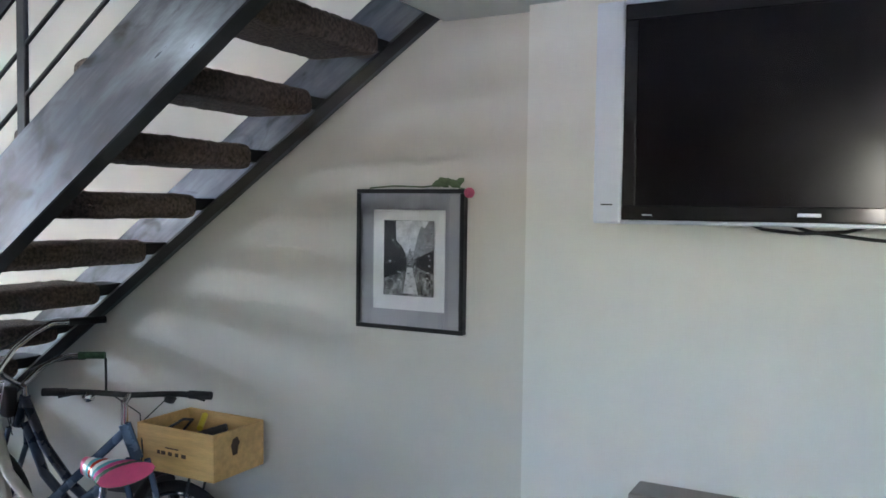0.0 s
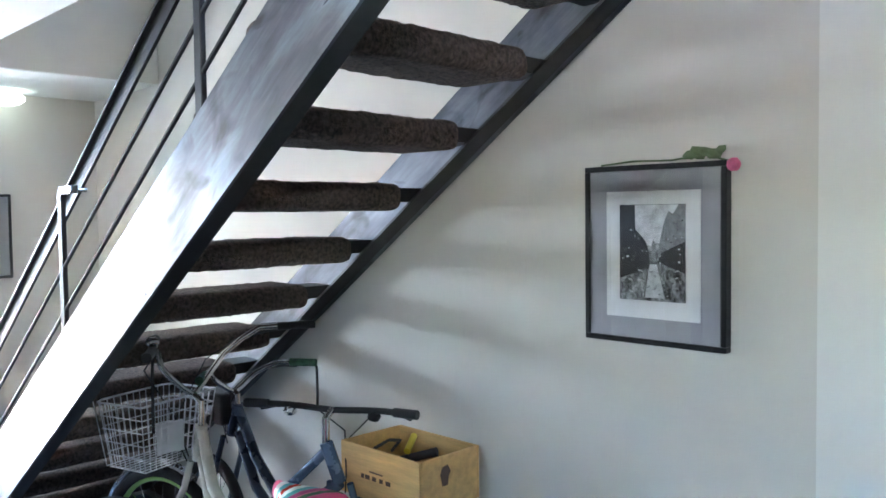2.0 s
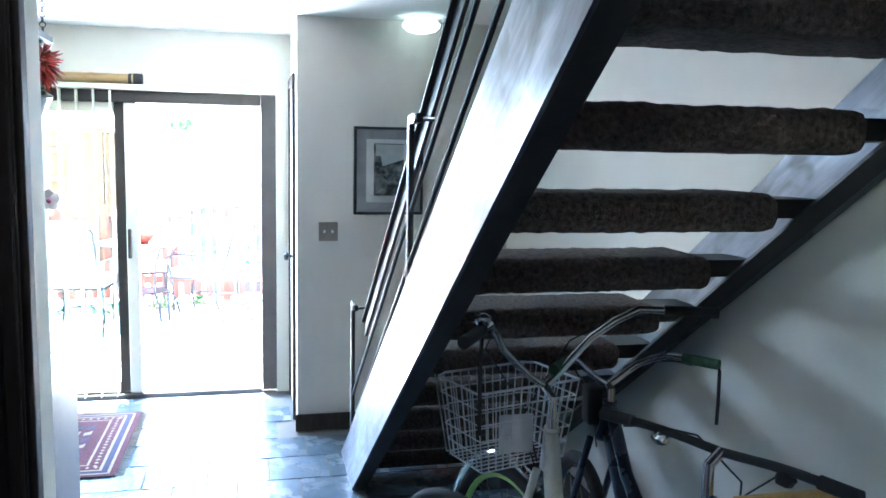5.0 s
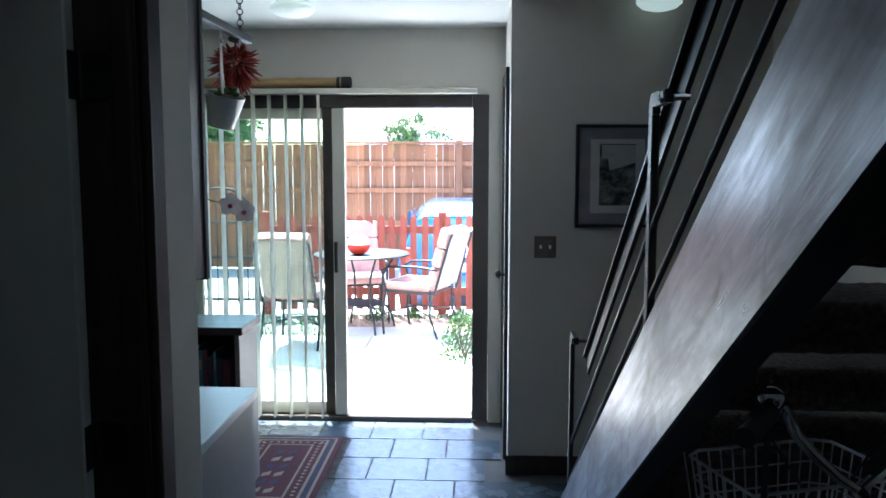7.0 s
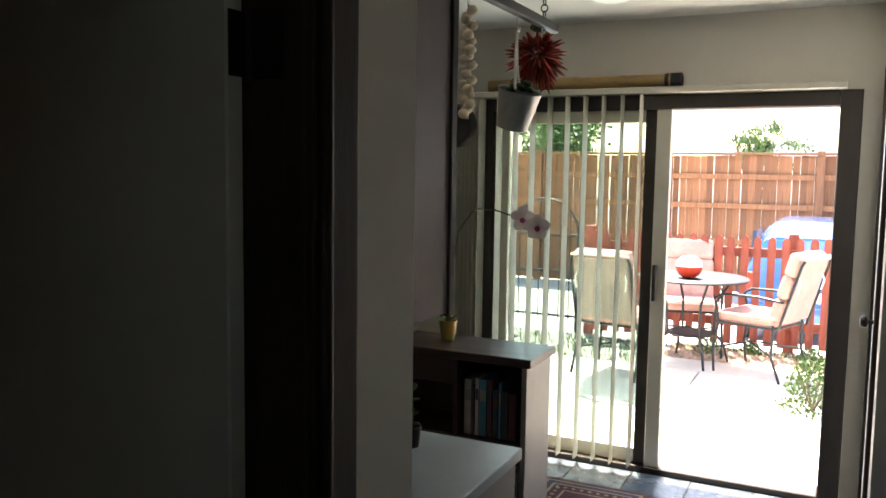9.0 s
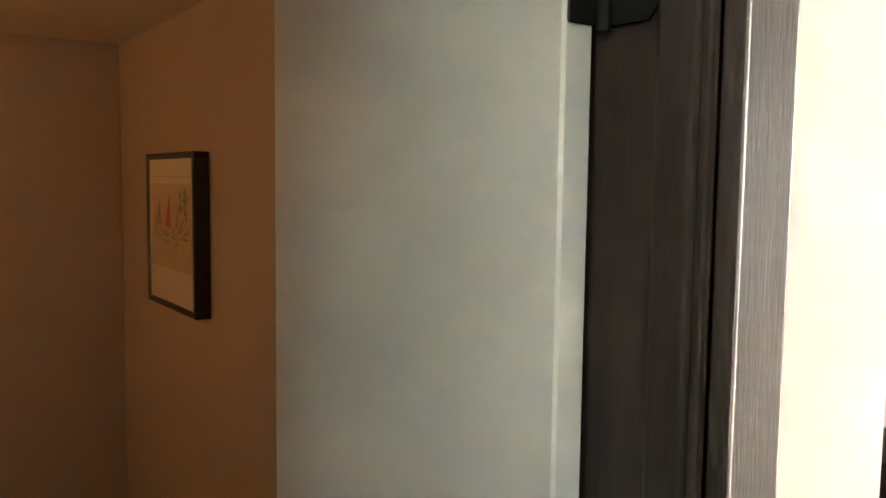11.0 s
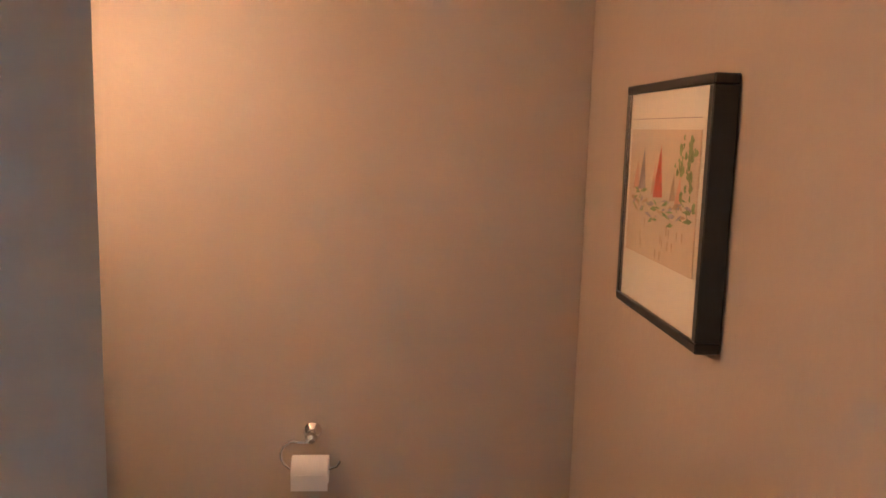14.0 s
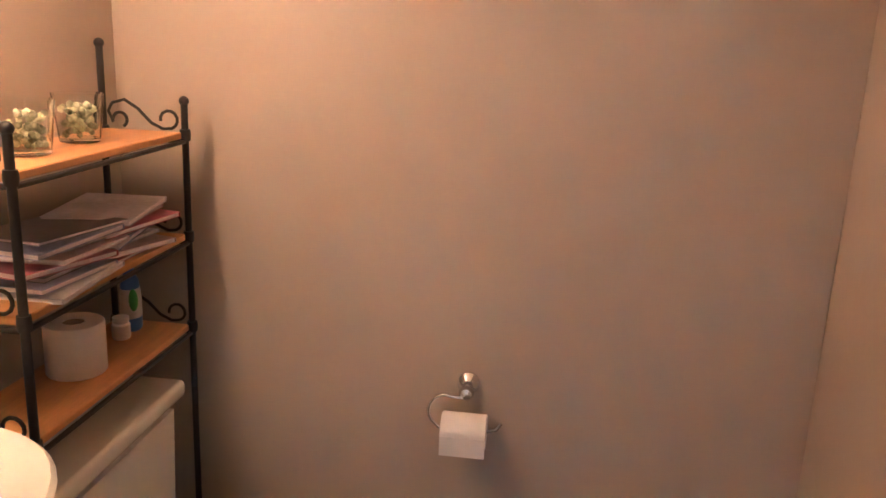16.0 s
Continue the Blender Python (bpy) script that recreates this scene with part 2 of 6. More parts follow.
MAHOGANY = mat("dark_mahogany_veneer", (0.032, 0.010, 0.009), 0.40, vary=0.4, scale=3, bump=0.03, bscale=40, stretch=(0.6, 6, 6), coat=0.12)
MAUVE = mat("mauve_cabinet_laminate", (0.23, 0.18, 0.20), 0.5, vary=0.05, scale=3)
COUNTER = mat("grey_blue_counter_laminate", (0.30, 0.34, 0.36), 0.32, vary=0.08, scale=12)
CABINET = mat("grey_brown_cabinet_panel", (0.24, 0.21, 0.19), 0.5, vary=0.1, scale=4)
RUGRED = mat("red_woven_wool", (0.083, 0.017, 0.031), 0.95, vary=0.35, scale=60, bump=0.6, bscale=500)
RUGCREAM = mat("cream_woven_wool", (0.36, 0.28, 0.22), 0.95, vary=0.2, scale=60, bump=0.6, bscale=500)
RUGNAVY = mat("navy_woven_wool", (0.05, 0.045, 0.09), 0.95, vary=0.3, scale=60, bump=0.6, bscale=500)
VANE = mat("cream_vinyl_vane", (0.60, 0.57, 0.48), 0.55, vary=0.06, scale=6)
BAMBOO = mat("aged_bamboo", (0.36, 0.23, 0.10), 0.45, vary=0.35, scale=6, stretch=(0.8, 6, 6), bump=0.1, bscale=40)
BRASSPLATE = mat("aged_metal_switch_plate", (0.22, 0.19, 0.16), 0.45, 0.6, vary=0.15, scale=20)
OPAL = mat("opal_glass_globe", (0.82, 0.83, 0.80), 0.25, vary=0.02, scale=5)
CONCRETE = mat("pale_patio_concrete", (0.62, 0.59, 0.54), 0.85, vary=0.15, scale=2, bump=0.2, bscale=60)
GRASS = mat("green_grass", (0.07, 0.13, 0.03), 0.85, vary=0.4, scale=12)
DRIVE = mat("pale_drive_concrete", (0.42, 0.41, 0.39), 0.9, vary=0.2, scale=6, bump=0.3, bscale=160)
PICKET = mat("red_brown_fence_stain", (0.24, 0.055, 0.035), 0.7, vary=0.3, scale=6, stretch=(5, 5, 0.8), per_object=0.15)
CEDAR = mat("weathered_cedar_board", (0.25, 0.105, 0.048), 0.8, vary=0.3, scale=4, stretch=(6, 6, 0.6), bump=0.15, bscale=50, per_object=0.25)
CARBLUE = mat("blue_car_paint", (0.03, 0.16, 0.50), 0.2, 0.2, vary=0.05, scale=2, coat=0.8)
CARGLASS = mat("dark_car_glass", (0.03, 0.05, 0.07), 0.06, vary=0.05, scale=3)
CUSHION = mat("faded_pink_cushion_fabric", (0.50, 0.29, 0.26), 0.9, vary=0.25, scale=7, bump=0.3, bscale=200)
MESHBACK = mat("taupe_cushion_back", (0.27, 0.22, 0.20), 0.9, vary=0.2, scale=7, bump=0.3, bscale=200)
WROUGHT = mat("black_wrought_iron", (0.02, 0.025, 0.03), 0.5, 0.4, vary=0.2, scale=12)
REDBALL = mat("orange_red_glazed_ball", (0.55, 0.05, 0.025), 0.25, vary=0.15, scale=8)
BARK = mat("grey_brown_bark", (0.12, 0.09, 0.065), 0.9, vary=0.3, scale=8, bump=0.5, bscale=40)
FOLIAGE = mat("green_foliage", (0.055, 0.115, 0.03), 0.7, vary=0.4, scale=3, island=0.35)
BAMBOOSHELF = mat("honey_shelf_wood", (0.60, 0.30, 0.10), 0.42, vary=0.2, scale=5, stretch=(0.8, 8, 8), bump=0.04, bscale=60)
WROUGHTBATH = mat("black_painted_wire_iron", (0.018, 0.016, 0.016), 0.45, 0.2, vary=0.2, scale=20)
TISSUE = mat("white_tissue_paper", (0.78, 0.75, 0.73), 0.95, vary=0.03, scale=40, bump=0.15, bscale=300)
CARDBOARD = mat("grey_cardboard_core", (0.30, 0.25, 0.20), 0.9, vary=0.1, scale=30)
BLUEPLASTIC = mat("blue_bottle_plastic", (0.10, 0.25, 0.60), 0.35, vary=0.06, scale=14)
GREENLABEL = mat("green_bottle_label", (0.06, 0.40, 0.08), 0.45, vary=0.06, scale=14)
MAGS = [mat("magazine_cover", c, 0.35, vary=0.35, scale=14) for c in ((0.60, 0.56, 0.60), (0.50, 0.13, 0.18), (0.30, 0.30, 0.46), (0.70, 0.52, 0.52), (0.14, 0.12, 0.14))]
BOOKS = [mat("book_cloth", c, 0.7, vary=0.15, scale=14) for c in ((0.42, 0.39, 0.35), (0.10, 0.03, 0.035), (0.05, 0.19, 0.26), (0.30, 0.26, 0.21), (0.46, 0.46, 0.47), (0.04, 0.04, 0.05))]
PANE = glass("clear_glass")
GREENPANE = glass("faintly_green_glass", (0.40, 0.53, 0.47))
PAGES = mat("magazine_paper", (0.72, 0.66, 0.68), 0.7, vary=0.25, scale=30, stretch=(1, 1, 30))
TUMBLER = glass("clear_tumbler_glass", (0.97, 0.99, 0.97), 0.02)
WAX = mat("pale_glass_pebbles", (0.52, 0.52, 0.36), 0.08, vary=0.5, scale=60, island=0.6)
BULB = glow("lit_lamp_glass", (1.0, 0.66, 0.38), 0.04)


# ---- geometry helpers ----
def box(bm, x0, x1, y0, y1, z0, z1, bev=0.0, seg=1):
    vs = [bm.verts.new((x, y, z)) for x in (x0, x1) for y in (y0, y1) for z in (z0, z1)]
    fs = [bm.faces.new([vs[i] for i in q]) for q in ((0, 1, 3, 2), (4, 6, 7, 5), (0, 4, 5, 1), (2, 3, 7, 6), (0, 2, 6, 4), (1, 5, 7, 3))]
    if bev:
        es = list({e for f in fs for e in f.edges})
        bmesh.ops.bevel(bm, geom=es, offset=bev, segments=seg, affect="EDGES", profile=0.5)
    return bm


def prism(bm, pts, axis, a, b):
    """A flat outline pushed along an axis from a to b. pts are the two other coordinates, in order."""
    def put(p, w):
        q = list(p)
        q.insert("xyz".index(axis), w)
        return bm.verts.new(q)
    lo, hi = [put(p, a) for p in pts], [put(p, b) for p in pts]
    n = len(pts)
    bm.faces.new(lo[::-1])
    bm.faces.new(hi)
    for i in range(n):
        bm.faces.new((lo[i], lo[(i + 1) % n], hi[(i + 1) % n], hi[i]))
    bmesh.ops.recalc_face_normals(bm, faces=bm.faces)
    return bm


def tube(bm, pts, r, seg=8, closed=False, radii=None):
    pts = [Vector(p) for p in pts]
    n = len(pts)
    rings = []
    up = Vector((0.13, 0.21, 0.97))
    for i, p in enumerate(pts):
        if closed:
            d = pts[(i + 1) % n] - pts[i - 1]
        else:
            d = pts[min(i + 1, n - 1)] - pts[max(i - 1, 0)]
        d.normalize()
        u = up - d * up.dot(d)
        if u.length < 0.05:
            u = Vector((1, 0, 0)) - d * d.x
        u.normalize()
        up = u
        w = d.cross(u)
        rr = radii[i] if radii else r
        rings.append([bm.verts.new(p + (u * math.cos(a) + w * math.sin(a)) * rr) for a in (2 * math.pi * k / seg for k in range(seg))])
    for i in range(n if closed else n - 1):
        a, b = rings[i], rings[(i + 1) % n]
        for k in range(seg):
            bm.faces.new((a[k], a[(k + 1) % seg], b[(k + 1) % seg], b[k]))
    if not closed:
        bm.faces.new(rings[0][::-1])
        bm.faces.new(rings[-1])
    return bm


def lathe(bm, prof, c, seg=24, axis="z", sx=1.0, sy=1.0):
    """Turns (radius, height) pairs round an axis through c."""
    c = Vector(c)
    rings = []
    for r, h in prof:
        ring = []
        for k in range(seg):
            a = 2 * math.pi * k / seg
            p, q = r * math.cos(a) * sx, r * math.sin(a) * sy
            ring.append(bm.verts.new(c + Vector((p, q, h) if axis == "z" else (h, p, q) if axis == "x" else (q, h, p))))
        rings.append(ring)
    for a, b in zip(rings, rings[1:]):
        for k in range(seg):
            bm.faces.new((a[k], a[(k + 1) % seg], b[(k + 1) % seg], b[k]))
    bm.faces.new(rings[0][::-1])
    bm.faces.new(rings[-1])
    return bm


def ball(bm, c, r, sub=2, squash=(1, 1, 1), rough=0.0):
    res = bmesh.ops.create_icosphere(bm, subdivisions=sub, radius=1)
    for v in res["verts"]:
        k = 1 + rough * noise.noise(v.co * 2.3 + Vector(c) * 7)
        v.co = Vector(c) + Vector((v.co.x * squash[0], v.co.y * squash[1], v.co.z * squash[2])) * r * k
    return bm


def turned(bm, verts_from, m):
    """Moves the vertices added since verts_from by the pose m."""
    bm.verts.ensure_lookup_table()
    bmesh.ops.transform(bm, matrix=m, verts=bm.verts[verts_from:])
    return bm


def arc(c, u, v, r, a0, a1, n):
    c, u, v = Vector(c), Vector(u), Vector(v)
    return [c + u * r * math.cos(radians(a0 + (a1 - a0) * k / n)) + v * r * math.sin(radians(a0 + (a1 - a0) * k / n)) for k in range(n + 1)]


def NB():
    return bmesh.new()


def mesh_of(name, bm, material, smooth=False):
    bmesh.ops.recalc_face_normals(bm, faces=bm.faces)
    me = bpy.data.meshes.new(name)
    bm.to_mesh(me)
    bm.free()
    me.materials.append(material)
    if smooth:
        me.polygons.foreach_set("use_smooth", [True] * len(me.polygons))
        me.set_sharp_from_angle(angle=radians(38))
    return me


def part(name, bm, material, parent=None, label="", smooth=False):
    ob = new(name, mesh_of(name, bm, material, smooth))
    if parent:
        ob.parent = parent
        bpy.context.view_layer.update() if False else None
        base = parent.matrix_basis if parent.parent is None else parent.parent.matrix_basis @ parent.matrix_parent_inverse @ parent.matrix_basis
        ob.matrix_parent_inverse = base.inverted()
    return tagged(ob, label)


def thing(name, at, label, category, group=""):
    ob = new(name)
    ob.empty_display_size = 0.1
    ob.matrix_basis = Matrix.Translation(at)
    return tagged(ob, label, category, group)


def solid(name, bm, material, label, category, group="", smooth=False):
    return tagged(part(name, bm, material, None, "", smooth), label, category, group)


def built(name, bm, material, label="", smooth=False):
    return tagged(part(name, bm, material, None, "", smooth), label, "", "", "structure")

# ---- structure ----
# Cream lifted a little: the window light on this wall is in the colour.
TVWALL = mat("cream_paint_window_lit", (0.70, 0.68, 0.635), 0.75, vary=0.03, scale=1.4, bump=0.12, bscale=55)
XW, XT, YS, XR, YP, HC = 2.22, 2.128, 5.147, 0.965, 6.0, 2.39
XB, YD0, YD1, YK = 0.15, 2.02, 2.625, 2.932
BX0, BY0, BY1, BH = -2.66, 1.272, 2.874, 2.075

floor = built("floor", box(NB(), -3.3, 2.4, -3.7, 6.05, -0.2, -0.008), GROUT, "grey grouted floor slab")
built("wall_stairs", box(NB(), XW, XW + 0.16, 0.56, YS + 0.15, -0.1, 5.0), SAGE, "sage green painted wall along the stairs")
built("wall_television", box(NB(), XT, XT + 0.25, -3.6, 0.56, -0.1, 2.6), TVWALL, "cream chimney-breast wall, window light put into its paler colour")
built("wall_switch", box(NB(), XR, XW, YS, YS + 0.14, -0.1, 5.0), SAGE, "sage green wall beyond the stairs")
bm = NB()
box(bm, XR, XR + 0.14, YS + 0.142, YS + 0.20, 0, 2.6)
box(bm, XR, XR + 0.14, 5.92, 6.1, 0, 2.6)
box(bm, XR, XR + 0.14, YS + 0.20, 5.92, 2.06, 2.6)
built("wall_closet", bm, CREAM, "cream return wall with closet door")
bm = NB()
box(bm, -3.3, -1.06, YP, YP + 0.15, -0.1, 2.6)
box(bm, 0.87, XR, YP, YP + 0.15, -0.1, 2.6)
box(bm, -1.06, 0.87, YP, YP + 0.15, 2.0, 2.6)
built("wall_patio", bm, CREAM, "cream wall round the patio door")
# bathroom block
bm = NB()
box(bm, 0.02, XB, 1.13, YD0 - 0.03, 0, 2.6)
box(bm, 0.02, XB, YD1 + 0.03, YK, 0, 2.6)
box(bm, 0.02, XB, YD0 - 0.03, YD1 + 0.03, 2.06, 2.6)
built("wall_bathroom_front", bm, CREAM, "cream wall round the bathroom doorway")
# Cool daylight on the partition is mixed into its grey, unlike the taupe walls.
built("wall_bathroom_partition", box(NB(), -1.10, 0.018, 1.274, 2.05, 0, BH - 0.002), mat("daylit_grey_paint", (0.44, 0.44, 0.41), 0.6, vary=0.03, scale=1.5, bump=0.1, bscale=50), "grey partition beside the bathroom door, cool daylight put into its colour")
built("wall_bathroom_picture", box(NB(), BX0 - 0.1, 0.018, BY1, YK, 0, 2.6), TAUPE, "taupe bathroom wall with a picture")
built("wall_bathroom_back", box(NB(), BX0 - 0.1, BX0, 1.13, BY1 - 0.002, 0, 2.6), TAUPE, "taupe bathroom back wall")
built("wall_bathroom_side", box(NB(), BX0, 0.018, 1.13, BY0, 0, 2.6), TAUPE, "taupe bathroom wall behind the toilet")
built("ceiling_bathroom", box(NB(), BX0, 0.018, BY0, BY1, BH, BH + 0.1), mat("warm_white_ceiling", (0.66, 0.58, 0.47), 0.8, vary=0.03, scale=2, bump=0.2, bscale=80), "low bathroom ceiling")
built("floor_bathroom", box(NB(), BX0, 0.02, BY0, BY1, -0.006, 0.004), mat("brown_vinyl", (0.16, 0.12, 0.09), 0.5, vary=0.1, scale=6), "brown vinyl bathroom floor")
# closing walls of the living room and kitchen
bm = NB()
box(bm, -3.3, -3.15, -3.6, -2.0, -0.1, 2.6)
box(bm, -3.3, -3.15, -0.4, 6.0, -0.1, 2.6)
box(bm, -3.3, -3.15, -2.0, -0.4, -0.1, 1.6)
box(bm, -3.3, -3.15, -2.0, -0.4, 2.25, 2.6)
built("wall_west", bm, CREAM, "cream living room wall with an assumed window")
built("wall_south", box(NB(), -3.15, XT, -3.75, -3.6, -0.1, 2.6), CREAM, "cream living room end wall")
# ceiling with the stairwell cut out of it
bm = NB()
box(bm, -3.3, 1.19, -3.75, 6.15, HC, 2.66)
box(bm, 1.19, XW, -3.75, 0.93, HC, 2.66)
box(bm, 1.19, XW, 4.25, YS, HC, 2.66)
built("ceiling", bm, WHITE, "white textured ceiling with the stairwell opening")
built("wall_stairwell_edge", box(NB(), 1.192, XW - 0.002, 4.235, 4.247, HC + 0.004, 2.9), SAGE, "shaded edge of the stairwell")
bm = NB()
box(bm, -0.6, -0.5, 0.3, YS, 2.66, 5.0)
box(bm, -0.5, XW, 0.2, 0.3, 2.66, 5.0)
box(bm, -0.5, XR, YS, YS + 0.14, 2.66, 5.0)
built("wall_upstairs", bm, CREAM, "cream walls of the upper hall")
built("ceiling_upstairs", box(NB(), -0.6, XW + 0.16, 0.2, YS + 0.14, 5.0, 5.1), WHITE, "white upper hall ceiling")
# Unseen slab, added only to block direct sun at the west window.
built("sun_shield_west", box(NB(), -4.2, -3.302, -3.75, 6.15, 2.5, 2.62), WHITE, "added slab that keeps sun off the assumed living room window")
# Unseen overhang, deep enough to leave only a sun strip at the sill.
built("assumed_eave", box(NB(), -3.3, 3.5, 6.152, 7.1, 2.5, 2.62), WHITE, "assumed roof overhang above the patio door, trims the sun")
# trim
bm = NB()
box(bm, XR - 0.012, XW, YS - 0.014, YS - 0.001, 0, 0.10)
box(bm, XW - 0.014, XW - 0.001, 0.58, YS - 0.015, 0, 0.10)
built("baseboard", bm, DARKWOOD, "dark stained baseboard")


def moulding(bm, x, y0, y1, z0, z1, side):
    """A stepped casing board standing proud of a wall that faces +x."""
    box(bm, x, x + 0.019, y0, y1, z0, z1, 0.006, 3)
    inner = y0 if side > 0 else y1
    box(bm, x + 0.001, x + 0.026, min(inner, inner + side * 0.02), max(inner, inner + side * 0.02), z0, z1 - 0.003, 0.008, 3)
    return bm


frame_b = thing("door_1", (XB, YD1, 0), "dark stained bathroom door frame with an open pale door", "door")
frame_b["kind"] = "structure"
bm = NB()
moulding(bm, XB, YD1 + 0.006, YD1 + 0.098, 0, 2.12, 1)
part("casing", bm, DARKWOOD, frame_b)
bm = NB()
moulding(bm, XB, YD0 - 0.072, YD0 - 0.008, 0, 2.12, -1)
part("casing", bm, DARKWOOD, frame_b)
part("head_casing", box(NB(), XB, XB + 0.02, YD0 - 0.006, YD1 + 0.006, 2.045, 2.12, 0.004), DARKWOOD, frame_b)
bm = NB()
box(bm, 0.022, XB + 0.006, YD1, YD1 + 0.028, 0, 2.06, 0.002)
box(bm, 0.112, 0.15, YD1 - 0.012, YD1 + 0.001, 0, 2.04, 0.005, 3)
part("jamb", bm, DARKWOOD, frame_b)
bm = NB()
box(bm, 0.022, XB + 0.006, YD0 - 0.028, YD0, 0, 2.06, 0.002)
part("jamb", bm, DARKWOOD, frame_b)
leaf = part("door_leaf", box(NB(), -0.552, 0.045, 2.578, 2.613, 0.012, 2.035, 0.003), DOORW, frame_b, "pale painted flat door standing open")
for hz in (1.72, 1.0, 0.22):
    bm = NB()
    prism(bm, [(0.046, hz + 0.012), (0.058, hz), (0.098, hz), (0.108, hz + 0.012), (0.108, hz + 0.09), (0.046, hz + 0.09)], "y", YD1 - 0.004, YD1 - 0.001)
    box(bm, 0.0455, 0.048, 2.58, 2.612, hz, hz + 0.09, 0.001)
    tube(bm, [(0.052, YD1 - 0.008, hz - 0.004), (0.052, YD1 - 0.008, hz + 0.094)], 0.0065, 10)
    part("hinge", bm, BLACK, leaf, "black butt hinge")

# closet door in the return wall
cd = thing("door_2", (XR, 5.56, 0), "white closet door in a dark frame beside the patio door", "door")
cd["kind"] = "structure"
part("door_leaf", box(NB(), XR - 0.004, XR + 0.032, 5.39, 5.885, 0.01, 2.03, 0.003), DOORW, cd)
for y0, y1 in ((5.345, 5.388), (5.887, 5.93)):
    part("casing", box(NB(), XR - 0.018, XR + 0.04, y0, y1, 0, 2.09, 0.004), DARKWOOD, cd)
part("head_casing", box(NB(), XR - 0.018, XR + 0.04, 5.389, 5.886, 2.032, 2.09, 0.004), DARKWOOD, cd)
bm = NB()
lathe(bm, [(0.024, 0), (0.024, 0.006), (0.009, 0.008), (0.009, 0.03), (0.02, 0.034), (0.026, 0.046), (0.02, 0.058), (0.004, 0.062)], (0, 0, 0), 20, "x")
turned(bm, 0, pose(XR - 0.005, 5.44, 1.0, 0, 0, 180))
part("knob", bm, IRON, cd, "dark round knob", True)

# patio sliding door
sd = thing("window_1", (0, YP, 0), "dark bronze sliding patio door, one half open", "sliding door")
sd["kind"] = "structure"
for nm, b in (("frame_jamb", (0.772, 0.868, YP - 0.04, YP + 0.11, 0.02, 1.998)), ("frame_jamb", (-1.058, -0.985, YP - 0.02, YP + 0.11, 0.02, 1.998)),
              ("frame_head", (-0.984, 0.771, YP - 0.02, YP + 0.11, 1.925, 1.998)), ("sill", (-0.984, 0.771, YP - 0.03, YP + 0.13, -0.004, 0.03))):
    part(nm, box(NB(), *b, 0.004), BRONZE, sd)
fx = part("fixed_panel", box(NB(), -0.984, -0.90, YP + 0.02, YP + 0.06, 0.031, 1.924, 0.003), ALU, sd, "cream framed fixed glass panel")
bm = NB()
box(bm, -0.14, -0.078, YP + 0.02, YP + 0.06, 0.031, 1.924, 0.003)
part("stile", bm, BRONZE, fx)
part("stile", box(NB(), -0.076, 0.0, YP - 0.012, YP + 0.03, 0.031, 1.924, 0.004), ALU, fx, "cream stile of the open leaf")
part("rail", box(NB(), -0.899, -0.141, YP + 0.02, YP + 0.06, 1.86, 1.924, 0.003), ALU, fx)
part("rail", box(NB(), -0.899, -0.141, YP + 0.02, YP + 0.06, 0.031, 0.11, 0.003), ALU, fx)
pane = part("pane", box(NB(), -0.899, -0.141, YP + 0.037, YP + 0.043, 0.11, 1.86), GREENPANE, fx)
pane.visible_shadow = False
part("handle", box(NB(), -0.066, -0.044, YP - 0.045, YP - 0.013, 0.93, 1.12, 0.006, 2), BRONZE, fx, "dark pull handle")
tr = solid("blind_track", box(NB(), -1.2, 0.80, YP - 0.075, YP - 0.03, 2.002, 2.035, 0.004), ALU, "cream head rail of the vertical blinds", "blind track")
vb = thing("vertical_blind", (-0.5, YP - 0.05, 0), "cream vinyl vertical blind with its vanes turned open", "blind")
for i in range(9):
    x = -0.93 + i * 0.098
    bm = NB()
    prism(bm, [(x, YP - 0.11), (x + 0.003, YP - 0.065), (x, YP - 0.022), (x + 0.0015, YP - 0.022), (x + 0.0048, YP - 0.065), (x + 0.0015, YP - 0.11)], "z", 0.035, 1.998)
    part("vane", bm, VANE, vb)
for i in range(7):
    x = -1.19 + i * 0.026
    bm = NB()
    prism(bm, [(x, YP - 0.12), (x + 0.006, YP - 0.065), (x, YP - 0.012), (x + 0.0015, YP - 0.012), (x + 0.0075, YP - 0.065), (x + 0.0015, YP - 0.12)], "z", 0.035, 1.998)
    part("vane", bm, VANE, vb)
# bamboo pole resting on the track
bm = NB()
pr = []
for i in range(34):
    x = -1.0 + i * 0.031
    pr.append((0.031 + (0.005 if i % 8 == 0 else 0) + 0.001 * math.sin(i), x))
lathe(bm, pr, (0.0, YP - 0.045, 2.068), 18, "x")
bp = solid("bamboo_pole", bm, BAMBOO, "aged bamboo rain stick lying on the blind track", "bamboo pole", smooth=True)
part("end_cap", lathe(NB(), [(0.034, -0.06), (0.036, -0.03), (0.036, 0.02), (0.03, 0.024)], (0.026, YP - 0.045, 2.068), 18, "x"), PLASTIC, bp, "dark wrapped end")

# unseen window assumed behind the walk, kept small and high to limit its fill
lw = thing("window_2", (-3.2, -1.2, 1.6), "assumed white framed high window, out of view, for fill light", "window")
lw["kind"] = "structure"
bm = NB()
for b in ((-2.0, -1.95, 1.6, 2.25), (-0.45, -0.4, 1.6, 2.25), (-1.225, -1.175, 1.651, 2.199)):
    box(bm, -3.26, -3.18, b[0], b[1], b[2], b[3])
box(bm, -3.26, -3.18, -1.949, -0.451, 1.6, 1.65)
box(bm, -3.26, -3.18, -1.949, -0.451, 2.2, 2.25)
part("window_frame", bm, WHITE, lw)

